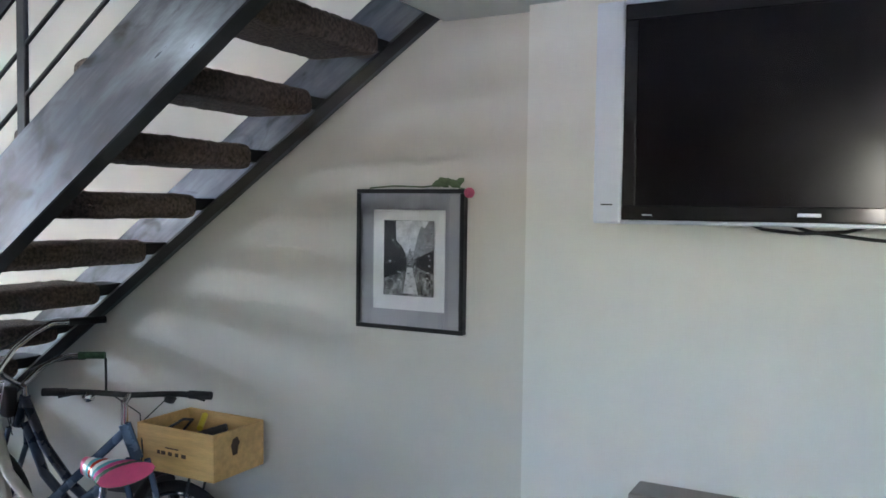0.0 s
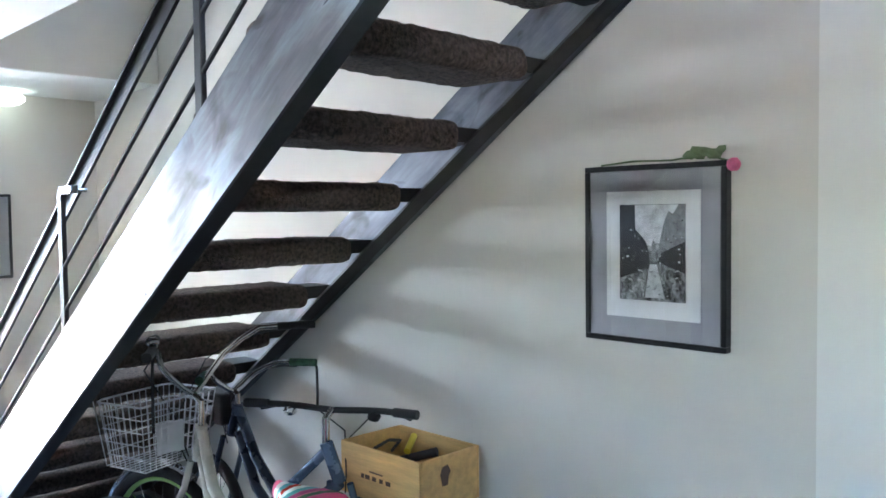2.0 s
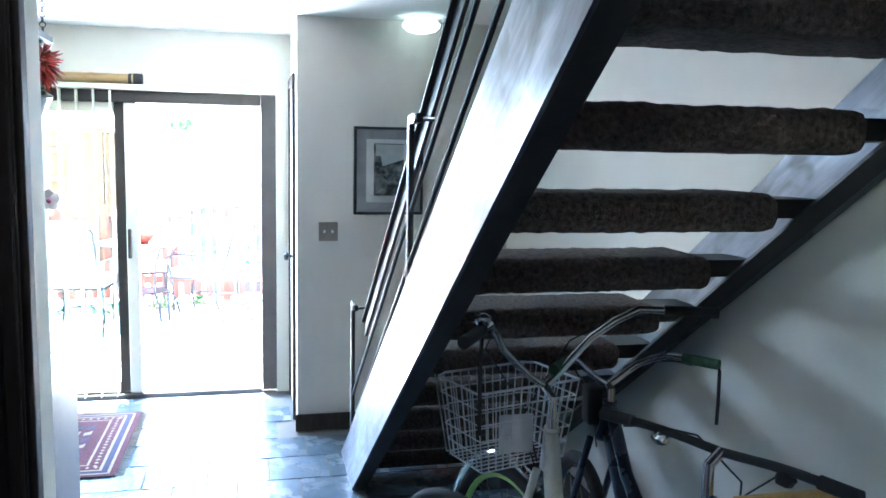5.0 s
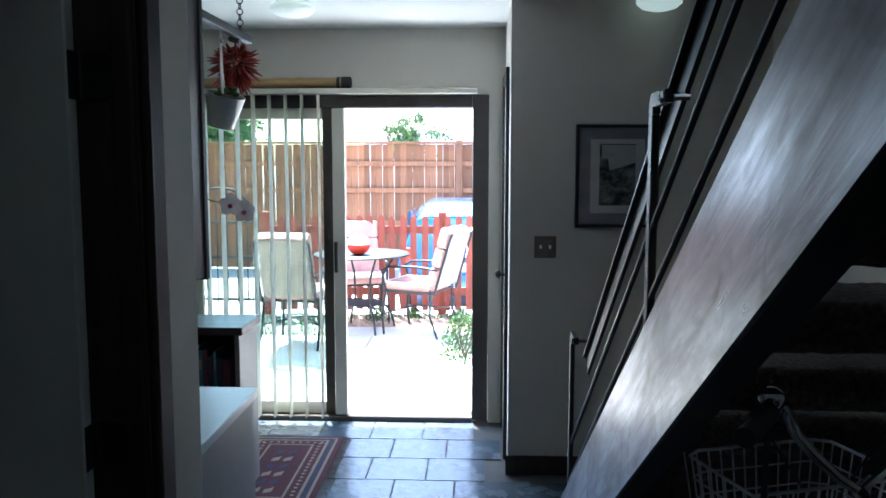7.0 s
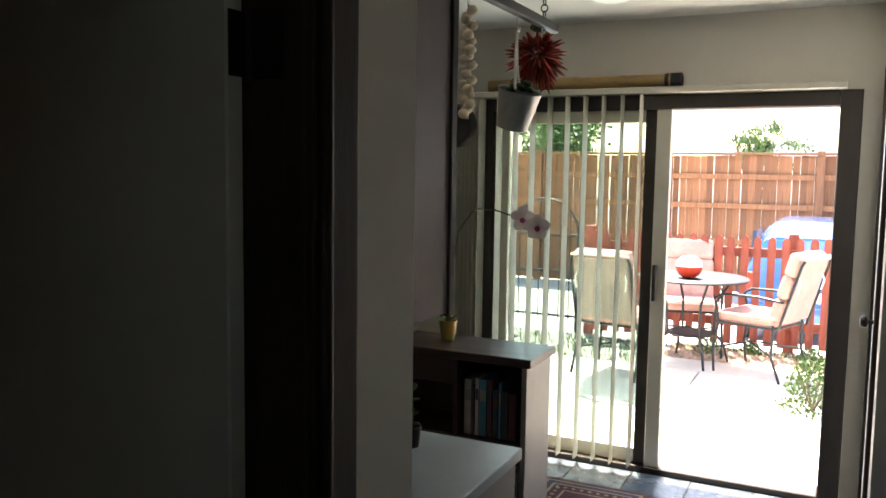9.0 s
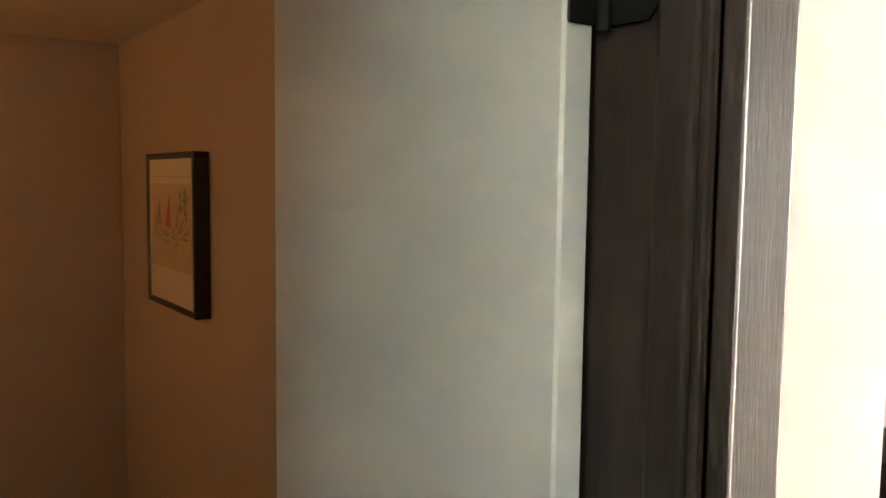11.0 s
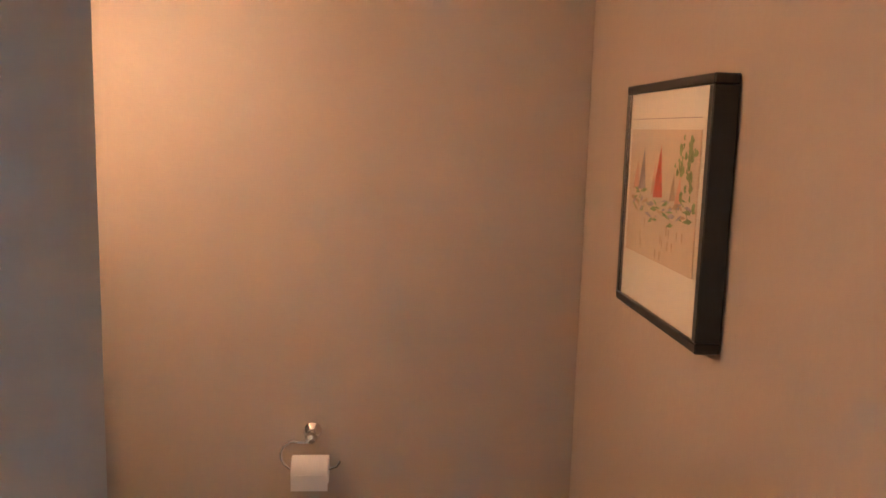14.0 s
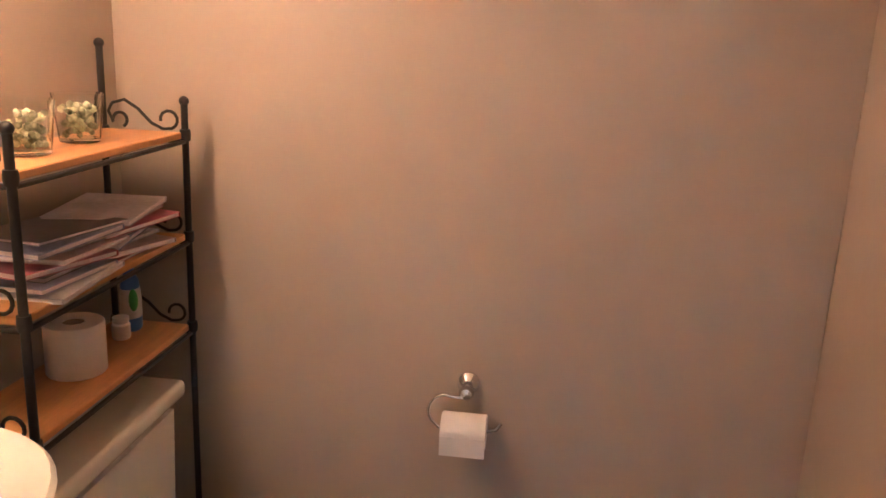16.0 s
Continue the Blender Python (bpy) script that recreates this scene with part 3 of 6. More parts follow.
# ---- stairs ----
RUN, RISE = 0.29, 0.1965
st = thing("staircase", (1.7, 4.5, 0), "open steel staircase with brown carpeted treads", "staircase")
def out_top(y): return 1.618 - 0.675 * (y - 2.299)
def out_low(y): return 1.612 - 0.675 * (y - 1.87)
def in_low(y): return 1.745 - 0.68 * (y - 1.9)
ya, yb = 4.78, 0.55
tops = [(ya - 0.02, max(0.0, out_top(ya - 0.02))), (yb, out_top(yb)), (yb, out_low(yb)), (4.25, 0.0), (4.74, 0.0)]
so = part("outer_stringer", prism(NB(), tops, "x", 1.180, 1.190), STEEL, st, "streaky blue-grey steel channel stringer")
for top in (True, False):
    f = out_top if top else out_low
    s = -0.011 if top else 0.011
    y1 = 4.74 if top else 4.24
    bm = NB()
    prism(bm, [(y1, f(y1)), (yb, f(yb)), (yb, f(yb) + s), (y1, f(y1) + s)], "x", 1.1905, 1.252)
    # Darker steel than the web: the shade under the channel is in the colour.
    part("flange", bm, IRON, so, "steel flange with its shade put into the dark colour")
ip = [(4.46, 0.004), (4.87, 0.004), (yb, in_low(yb) + 0.285), (yb, in_low(yb))]
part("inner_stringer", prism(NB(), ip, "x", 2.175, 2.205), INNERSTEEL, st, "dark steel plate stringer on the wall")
part("inner_flange", prism(NB(), [(4.44, in_low(4.44)), (yb, in_low(yb)), (yb, in_low(yb) + 0.012), (4.44, in_low(4.44) + 0.012)], "x", 2.095, 2.1745), IRON, st, "dark lower flange of the wall stringer")
for k in range(-1, 12):
    y, z = 1.224 + RUN * k, 2.292 - RISE * k
    bm = NB()
    box(bm, 1.196, 2.02, y - 0.145, y + 0.145, z - 0.052, z + 0.045, 0.034, 4)
    bmesh.ops.subdivide_edges(bm, edges=[e for e in bm.edges if e.calc_length() > 0.5], cuts=44, use_grid_fill=True)
    bm.normal_update()
    for v in bm.verts:
        v.co += v.normal * 0.0035 * noise.noise(v.co * 30) + v.normal * 0.004 * noise.noise(v.co * 110)
    part("tread", bm, CARPET, st, "", True)
    if k < 11:
        bm = NB()
        prism(bm, [(y - 0.09, z - 0.02), (y + 0.06, z - 0.02), (y + 0.06, z + 0.03), (y - 0.09, z + 0.03)], "x", 2.0, 2.1745)
        part("bracket", bm, IRON, st)
# railing of flat bars and rods
rl = thing("stair_railing", (1.2, 4.4, 0), "dark steel stair railing with flat posts and thin rods", "railing")
def bar_z(y): return 1.772 - 0.695 * (y - 2.9)
for py, z0, z1 in ((4.43, max(0.0, out_top(4.43) - 0.06), 0.905), (2.95, out_top(2.95) - 0.1, 1.755), (1.885, out_top(1.885) - 0.1, 2.5), (0.9, out_top(0.9) - 0.1, 3.3)):
    bm = NB()
    box(bm, 1.192, 1.210, py - 0.02, py + 0.02, z0, z1 - 0.045, 0.003)
    prism(bm, [(py + 0.02, z1 - 0.0455), (py + 0.016, z1 - 0.02), (py + 0.0, z1), (py - 0.14, z1), (py - 0.14, z1 - 0.028), (py - 0.02, z1 - 0.03), (py - 0.02, z1 - 0.0455)], "x", 1.192, 1.210)
    part("post", bm, IRON, rl)
    bm = NB()
    tube(bm, [(1.205, py - 0.12, z1 - 0.015), (1.248, py - 0.12, z1 - 0.015)], 0.009, 10)
    tube(bm, [(1.184, py - 0.12, z1 - 0.015), (1.191, py - 0.12, z1 - 0.015)], 0.014, 6)
    part("bolt", bm, CHROME, rl)
y0, y1 = 4.33, 0.6
bm = NB()
prism(bm, [(y0, bar_z(y0) - 0.035), (y1, bar_z(y1) - 0.035), (y1, bar_z(y1) + 0.035), (y0, bar_z(y0) + 0.035)], "x", 1.248, 1.260)
hr = part("handrail", bm, IRON, rl, "flat steel handrail bar")
part("cap_rail", prism(NB(), [(y0, bar_z(y0) + 0.035), (y1, bar_z(y1) + 0.035), (y1, bar_z(y1) + 0.047), (y0, bar_z(y0) + 0.047)], "x", 1.232, 1.276), IRON, hr)
for dz in (0.155, 0.315):
    bm = NB()
    tube(bm, [(1.201, 4.44, bar_z(4.44) - dz - 0.135), (1.201, 0.7, bar_z(0.7) - dz - 0.135)], 0.0075, 8)
    part("rod", bm, IRON, rl)


# ---- pictures, television, console ----
def framed(name, axis, pos, a0, a1, z0, z1, depth, border, face, mats, label, inset, pic, sign):
    """A framed picture on a wall. axis is the wall's normal, a the direction along the wall, sign the side that it faces."""
    th = thing(name, (pos, (a0 + a1) / 2, z0) if axis == "x" else ((a0 + a1) / 2, pos, z0), label, "picture")
    def slab(a, b, c, d, p, q):
        p, q = sorted((pos + sign * p, pos + sign * q))
        return (p, q, a, b, c, d) if axis == "x" else (a, b, p, q, c, d)
    for b in ((a0, a1, z1 - border, z1), (a0, a1, z0, z0 + border), (a0, a0 + border, z0 + border + 0.0005, z1 - border - 0.0005), (a1 - border, a1, z0 + border + 0.0005, z1 - border - 0.0005)):
        part("frame_bar", box(NB(), *slab(*b, 0.002, depth), 0.002), BLACK, th)
    i0, i1, j0, j1 = a0 + border, a1 - border, z0 + border, z1 - border
    part("mat_board", box(NB(), *slab(i0 + 0.0005, i1 - 0.0005, j0 + 0.0005, j1 - 0.0005, 0.003, depth - 0.008)), mats[0], th)
    if mats[1]:
        part("inner_mat", box(NB(), *slab(i0 + inset[0], i1 - inset[0], j0 + inset[1], j1 - inset[1], depth - 0.0075, depth - 0.0055)), mats[1], th)
    p = part("print", box(NB(), *slab(pic[0], pic[1], pic[2], pic[3], depth - 0.005, depth - 0.0035)), mats[2], th)
    gl = part("glazing", box(NB(), *slab(i0 + 0.001, i1 - 0.001, j0 + 0.001, j1 - 0.001, depth - 0.003, depth - 0.001)), PANE, th)
    gl.visible_shadow = False
    return th


ph = framed("framed_photograph", "x", XW, 0.825, 1.292, 1.240, 1.775, 0.034, 0.016, None, (MATGREY, MATWHITE, STREET), "black framed street photograph with grey and white mats", (0.062, 0.062), (0.948, 1.166, 1.372, 1.657), -1)
# the street view in the photograph: pale sky between two dark rows of houses
PALEINK = mat("pale_print_ink", (0.66, 0.66, 0.66), 0.5, vary=0.35, scale=26)
MIDINK = mat("grey_print_ink", (0.26, 0.26, 0.26), 0.5, vary=0.4, scale=60)
DARKINK = mat("black_print_ink", (0.025, 0.025, 0.025), 0.5, vary=0.4, scale=60)
PY0, PY1, PZ0, PZ1 = 0.948, 1.166, 1.372, 1.657
pr = random.Random(5)


def ink(name, pts, material, k):
    """A flat patch on the photograph; u runs to the viewer's right, v up, both 0 to 1."""
    q = [(PY1 - u * (PY1 - PY0), PZ0 + v * (PZ1 - PZ0)) for u, v in pts]
    part(name, prism(NB(), q, "x", XW - 0.03062 - 0.00006 * k, XW - 0.03056 - 0.00006 * k), material, ph)


ink("sky_patch", [(0.24, 0.995), (0.25, 0.74), (0.36, 0.66), (0.44, 0.58), (0.50, 0.56), (0.55, 0.60), (0.62, 0.60), (0.68, 0.80), (0.75, 0.93), (0.82, 0.90), (0.90, 0.995)], PALEINK, 1)
ink("house_row", [(0.005, 0.995), (0.24, 0.995), (0.25, 0.74), (0.38, 0.64), (0.44, 0.56), (0.46, 0.40), (0.30, 0.30), (0.005, 0.22)], DARKINK, 2)
ink("house_row", [(0.995, 0.995), (0.90, 0.995), (0.82, 0.90), (0.75, 0.93), (0.68, 0.80), (0.62, 0.58), (0.58, 0.42), (0.75, 0.33), (0.995, 0.30)], MIDINK, 2)
ink("house_row", [(0.995, 0.62), (0.70, 0.52), (0.62, 0.48), (0.60, 0.40), (0.995, 0.30)], DARKINK, 3)
ink("tower", [(0.50, 0.44), (0.50, 0.58), (0.53, 0.64), (0.56, 0.58), (0.56, 0.44)], MIDINK, 3)
ink("street_patch", [(0.47, 0.38), (0.58, 0.38), (0.70, 0.03), (0.40, 0.03)], PALEINK, 2)
for i in range(60):
    left = i % 2
    u = pr.uniform(0.03, 0.42) if left else pr.uniform(0.62, 0.95)
    v = pr.uniform(0.34, 0.9 - (u * 0.6 if left else (1 - u) * 0.9))
    w, hh = pr.uniform(0.01, 0.035), pr.uniform(0.008, 0.02)
    sl = (0.5 - v) * (0.3 if left else -0.3) * w
    ink("window_stroke", [(u, v), (u + w, v + sl), (u + w, v + hh + sl), (u, v + hh)], (MIDINK, PALEINK, DARKINK)[i % 3], 4)
for i in range(46):
    u, v, a = pr.uniform(0.03, 0.9), pr.uniform(0.04, 0.32), pr.uniform(-1.2, 1.2)
    w, hh = pr.uniform(0.03, 0.09), pr.uniform(0.006, 0.012)
    dx, dz = w * math.cos(a), w * 0.7 * math.sin(a)
    if not (0.02 < u + dx < 0.98 and 0.02 < v + dz < 0.4):
        continue
    ink("brush_stroke", [(u, v), (u + dx, v + dz), (u + dx, v + dz + hh), (u, v + hh)], (PALEINK, DARKINK, MIDINK)[i % 3], 5)
p2 = framed("framed_town_print", "y", YS, 1.285, 1.69, 1.280, 1.785, 0.03, 0.016, None, (MATGREY, MATWHITE, TOWN), "black framed town print with grey and white mats beside the switch", (0.055, 0.055), (1.40, 1.575, 1.39, 1.69), -1)
bm = NB()
prism(bm, [(1.41, 1.62), (1.44, 1.62), (1.45, 1.56), (1.575, 1.60), (1.575, 1.685), (1.41, 1.685)], "y", YS - 0.0269, YS - 0.0266)
part("sky_patch", bm, mat("pale_sky_ink", (0.60, 0.62, 0.60), 0.5, vary=0.15, scale=20), p2)
# dried rose lying along the frame's top
ro = thing("dried_rose", (XW - 0.02, 1.0, 1.775), "dried pink rose with dusty leaves lying on the picture frame", "flower")
part("stem", tube(NB(), [(XW - 0.018, 1.24, 1.779), (XW - 0.02, 1.13, 1.787), (XW - 0.02, 1.0, 1.783), (XW - 0.022, 0.9, 1.794), (XW - 0.024, 0.82, 1.772)], 0.003, 6), LEAF, ro)
bm = NB()
for i in range(9):
    n0 = len(bm.verts)
    ball(bm, (0, 0, 0), 0.024, 1, (0.35, 1.0, 0.55))
    turned(bm, n0, pose(XW - 0.024 + random.uniform(-0.008, 0.008), 0.94 - 0.012 * i + random.uniform(-0.01, 0.01), 1.793 + random.uniform(-0.004, 0.012), random.uniform(-40, 40), 0, random.uniform(-30, 30)))
part("leaves", bm, LEAF, ro, "", True)
bm = NB()
for i in range(12):
    n0 = len(bm.verts)
    ball(bm, (0, 0.012, 0), 0.017, 1, (0.9, 0.35, 1.0))
    turned(bm, n0, pose(XW - 0.026, 0.808, 1.762, random.uniform(0, 360), random.uniform(0, 360), 30 * i))
part("bloom", bm, ROSE, ro, "pink petals", True)

tv = thing("television", (2.06, -0.2, 1.66), "wall-mounted flat television with silver side speakers", "television")
ty0, ty1, tz0, tz1, tx = -0.98, 0.282, 1.664, 2.335, 2.0
part("cabinet", box(NB(), tx + 0.004, tx + 0.10, ty0 + 0.005, ty1 - 0.005, tz0 + 0.005, tz1 - 0.005, 0.012, 2), PLASTIC, tv)
for y0, y1 in ((ty1 - 0.088, ty1), (ty0, ty0 + 0.088)):
    sp = part("speaker", box(NB(), tx - 0.012, tx + 0.05, y0, y1, tz0, tz1, 0.008, 2), SILVER, tv, "tall silver speaker panel")
    part("badge", box(NB(), tx - 0.0135, tx - 0.0115, (y0 + y1) / 2 - 0.018, (y0 + y1) / 2 + 0.018, tz0 + 0.056, tz0 + 0.06), BLACK, sp)
part("lower_trim", box(NB(), tx - 0.012, tx + 0.05, ty0 + 0.089, ty1 - 0.089, tz0, tz0 + 0.012, 0.003), SILVER, tv)
part("upper_trim", box(NB(), tx - 0.012, tx + 0.05, ty0 + 0.089, ty1 - 0.089, tz1 - 0.012, tz1, 0.003), SILVER, tv)
bm = NB()
for b in ((ty0 + 0.089, ty1 - 0.089, tz0 + 0.0125, tz0 + 0.055), (ty0 + 0.089, ty1 - 0.089, tz1 - 0.06, tz1 - 0.0125), (ty0 + 0.089, ty0 + 0.128, tz0 + 0.0555, tz1 - 0.0605), (ty1 - 0.128, ty1 - 0.089, tz0 + 0.0555, tz1 - 0.0605)):
    box(bm, tx - 0.008, tx + 0.003, *b, 0.002)
part("bezel", bm, GLOSSBLK, tv)
part("screen", box(NB(), tx - 0.002, tx + 0.003, ty0 + 0.1285, ty1 - 0.1285, tz0 + 0.0558, tz1 - 0.0608), SCREEN, tv)
part("badge", box(NB(), tx - 0.0095, tx - 0.0082, -0.36, -0.30, tz0 + 0.028, tz0 + 0.038), SILVER, tv)
part("badge", box(NB(), tx - 0.0095, tx - 0.0082, 0.10, 0.13, tz0 + 0.026, tz0 + 0.03), SILVER, tv)
part("wall_bracket", box(NB(), tx + 0.101, XT - 0.001, -0.55, -0.1, 1.8, 2.2, 0.004), IRON, tv)
bm = NB()
tube(bm, [(2.08, -0.14, 1.68), (2.09, -0.2, 1.655), (2.09, -0.3, 1.645), (2.085, -0.42, 1.652), (2.08, -0.52, 1.68)], 0.005, 8)
tube(bm, [(2.07, -0.24, 1.68), (2.085, -0.33, 1.65), (2.095, -0.48, 1.632), (2.1, -0.7, 1.615), (2.11, -0.9, 1.55), (2.115, -0.95, 1.3), (2.117, -0.95, 0.87)], 0.005, 8)
part("cable", bm, PLASTIC, tv, "loose black cables", True)
cs = thing("console_table", (2.0, -0.6, 0), "grey-brown console cabinet below the television", "console")
part("top", box(NB(), 1.99, XT - 0.002, -1.5, 0.15, 0.80, 0.84, 0.004), CABINET, cs)
part("body", box(NB(), 2.01, XT - 0.002, -1.48, 0.13, 0.0, 0.799, 0.004), CABINET, cs)
for y0, y1 in ((-1.46, -0.69), (-0.67, 0.11)):
    d = part("door", box(NB(), 1.995, 2.0095, y0, y1, 0.04, 0.78, 0.003), CABINET, cs)
    part("handle", box(NB(), 1.985, 1.9945, (y1 if y0 < -1 else y0) - 0.04 * (1 if y0 < -1 else -1) - 0.005, (y1 if y0 < -1 else y0) - 0.04 * (1 if y0 < -1 else -1) + 0.005, 0.45, 0.58, 0.003), IRON, d)

# light switch
sw = thing("light_switch", (1.14, YS, 1.18), "aged metal double switch plate on the sage wall", "light switch")
part("plate", box(NB(), 1.087, 1.197, YS - 0.006, YS - 0.001, 1.125, 1.235, 0.002), BRASSPLATE, sw)
for x in (1.119, 1.165):
    part("toggle", box(NB(), x - 0.006, x + 0.006, YS - 0.02, YS - 0.0062, 1.172, 1.19, 0.002), MATWHITE, sw)
    for z in (1.15, 1.21):
        part("screw", lathe(NB(), [(0.003, -0.0075), (0.003, -0.0061)], (x, YS, z), 8, "y"), CHROME, sw)


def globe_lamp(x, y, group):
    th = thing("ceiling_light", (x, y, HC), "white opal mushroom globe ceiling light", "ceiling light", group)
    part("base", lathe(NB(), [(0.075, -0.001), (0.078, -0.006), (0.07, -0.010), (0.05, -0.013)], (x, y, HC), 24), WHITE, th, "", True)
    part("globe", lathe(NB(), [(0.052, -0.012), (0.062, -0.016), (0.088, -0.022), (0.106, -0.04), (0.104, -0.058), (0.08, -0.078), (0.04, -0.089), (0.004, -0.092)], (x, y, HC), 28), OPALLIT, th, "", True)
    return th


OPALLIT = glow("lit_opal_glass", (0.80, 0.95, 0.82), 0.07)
globe_lamp(1.64, 4.99, "hall ceiling lights")
globe_lamp(-0.1, 5.1, "hall ceiling lights")
# Added third globe, out of view, to brighten the hall and bathroom door.
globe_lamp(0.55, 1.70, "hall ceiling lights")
# Fill light for that added globe.
hl = new("hall_fill_bulb", bpy.data.lights.new("hall_fill_bulb", "POINT"))
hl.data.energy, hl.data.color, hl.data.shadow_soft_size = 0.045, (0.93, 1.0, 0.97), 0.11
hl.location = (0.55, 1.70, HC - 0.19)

# ---- bathroom things ----
bpic = framed("framed_watercolour", "y", BY1, -2.156, -1.682, 1.190, 1.660, 0.047, 0.018, None, (CREAMMAT, None, PAPER), "deep black framed watercolour of sailing boats on the taupe wall", (0, 0), (-2.108, -1.725, 1.312, 1.568), -1)
yf = BY1 - 0.047 + 0.0033


def dab(name, pts, material, k):
    pts = [(-2.108 + (x + 2.098) * 0.8326, z) for x, z in pts]
    part(name, prism(NB(), pts, "y", yf - 0.0001 * k - 0.0001, yf - 0.0001 * k), material, bpic)


W_RED = mat("red_watercolour", (0.55, 0.09, 0.05), 0.85, vary=0.3, scale=40)
W_GREY = mat("grey_watercolour", (0.28, 0.24, 0.25), 0.85, vary=0.3, scale=40)
W_GREEN = mat("green_watercolour", (0.17, 0.24, 0.09), 0.85, vary=0.4, scale=40)
W_BROWN = mat("brown_watercolour", (0.36, 0.24, 0.14), 0.85, vary=0.3, scale=30)
W_PALE = mat("pale_red_watercolour", (0.60, 0.30, 0.20), 0.85, vary=0.3, scale=40)
for i, (x, w, z0, z1, m) in enumerate(((-2.035, 0.020, 1.445, 1.505, W_PALE), (-1.99, 0.022, 1.445, 1.535, W_GREY), (-1.905, 0.015, 1.44, 1.505, W_PALE), (-1.872, 0.026, 1.435, 1.538, W_RED), (-1.778, 0.015, 1.435, 1.49, W_BROWN), (-1.74, 0.018, 1.43, 1.485, W_PALE))):
    w *= 1.45
    dab("painted_sail", [(x - w, z0), (x + w * 0.7, z0 + 0.004), (x + w * 0.35, z0 + (z1 - z0) * 0.5), (x + 0.002, z1), (x - w * 0.6, z0 + (z1 - z0) * 0.45)], m, 1 + i % 2)
rnd = random.Random(11)
for i in range(64):
    x, z = rnd.uniform(-2.06, -1.68), 1.418 + rnd.gauss(0, 0.012)
    w, hgt, tl = rnd.uniform(0.006, 0.028), rnd.uniform(0.002, 0.007), rnd.uniform(-0.008, 0.008)
    dab("brush_stroke", [(x - w, z - tl), (x, z + hgt), (x + w, z + tl), (x + w * 0.4, z - hgt * 0.6)], (W_GREEN, W_GREY, W_BROWN, W_GREEN)[i % 4], 3 + i % 6)
for i in range(46):
    x, z, r = -1.70 + rnd.gauss(0, 0.03), 1.50 + rnd.gauss(0, 0.026), rnd.uniform(0.004, 0.011)
    if x > -1.645 or z > 1.562:
        continue
    dab("brush_stroke", [(x + r * math.cos(q) * (1 + 0.5 * math.sin(3 * q + i)), z + r * math.sin(q)) for q in (0, 0.9, 1.8, 2.7, 3.6, 4.5, 5.4)], (W_GREEN, mat("pale_green_watercolour", (0.34, 0.40, 0.20), 0.85, vary=0.3, scale=40) if i == 0 else W_GREEN)[0], 4 + i % 4)
for i in range(14):
    x, z = rnd.uniform(-2.05, -1.70), rnd.uniform(1.335, 1.395)
    dab("brush_stroke", [(x - 0.003, z), (x + 0.004, z), (x + 0.003, z - 0.018), (x - 0.001, z - 0.016)], W_BROWN, 4)
dab("ruled_line", [(-2.098, 1.588), (-1.638, 1.588), (-1.638, 1.5895), (-2.098, 1.5895)], W_GREY, 1)

# toilet roll on its holder
th = thing("toilet_roll_holder", (BX0, 2.10, 0.70), "chrome wall holder with a bent arm for toilet paper", "toilet roll holder")
part("rose", lathe(NB(), [(0.027, 0.001), (0.027, 0.006), (0.022, 0.012), (0.012, 0.02), (0.011, 0.04), (0.015, 0.05), (0.017, 0.06), (0.013, 0.07), (0.003, 0.074)], (BX0, 2.105, 0.680), 24, "x"), CHROME, th, "", True)
pts = [(BX0 + 0.058, 2.105, 0.668), (BX0 + 0.06, 2.07, 0.668)] + arc((BX0 + 0.06, 2.062, 0.630), (0, 1, 0), (0, 0, 1), 0.042, 95, 215, 10) + [(BX0 + 0.06, 2.045, 0.590), (BX0 + 0.06, 2.16, 0.590), (BX0 + 0.06, 2.178, 0.596), (BX0 + 0.06, 2.188, 0.612)]
part("arm", tube(NB(), pts, 0.0042, 10), CHROME, th, "", True)
tp = thing("toilet_roll", (BX0 + 0.06, 2.10, 0.55), "white toilet roll hanging on the chrome holder", "toilet roll")
bm = NB()
lathe(bm, [(0.0055, -0.052), (0.038, -0.052), (0.040, -0.05), (0.040, 0.05), (0.038, 0.052), (0.0055, 0.052)], (BX0 + 0.06, 2.104, 0.588), 32, "y")
part("roll", bm, TISSUE, tp, "", True)
bm = NB()
prism(bm, [(BX0 + 0.100, 0.588), (BX0 + 0.1012, 0.588), (BX0 + 0.1005, 0.565), (BX0 + 0.0995, 0.540), (BX0 + 0.0985, 0.540), (BX0 + 0.0993, 0.565)], "y", 2.0525, 2.1555)
part("sheet", bm, TISSUE, tp)

# toilet
wc = thing("toilet", (-2.24, 1.6, 0), "white ceramic toilet with a square tank", "toilet")
bm = NB()
prism(bm, [(-2.475, 0.40), (-2.005, 0.40), (-1.99, 0.655), (-2.49, 0.655)], "y", BY0 + 0.012, 1.468)
bmesh.ops.bevel(bm, geom=list(bm.edges), offset=0.018, segments=3, affect="EDGES")
part("tank", bm, CERAMIC, wc, "", True)
part("tank_lid", box(NB(), -2.505, -1.975, BY0 + 0.006, 1.484, 0.656, 0.697, 0.013, 3), CERAMIC, wc, "", True)
bm = NB()
lathe(bm, [(0.016, 0.0), (0.016, 0.012), (0.006, 0.014), (0.006, 0.022)], (-2.055, 1.468, 0.615), 14, "y")
tube(bm, [(-2.055, 1.487, 0.615), (-2.09, 1.492, 0.612), (-2.14, 1.492, 0.604)], 0.007, 10)
part("flush_lever", bm, CHROME, wc, "chrome lever", True)
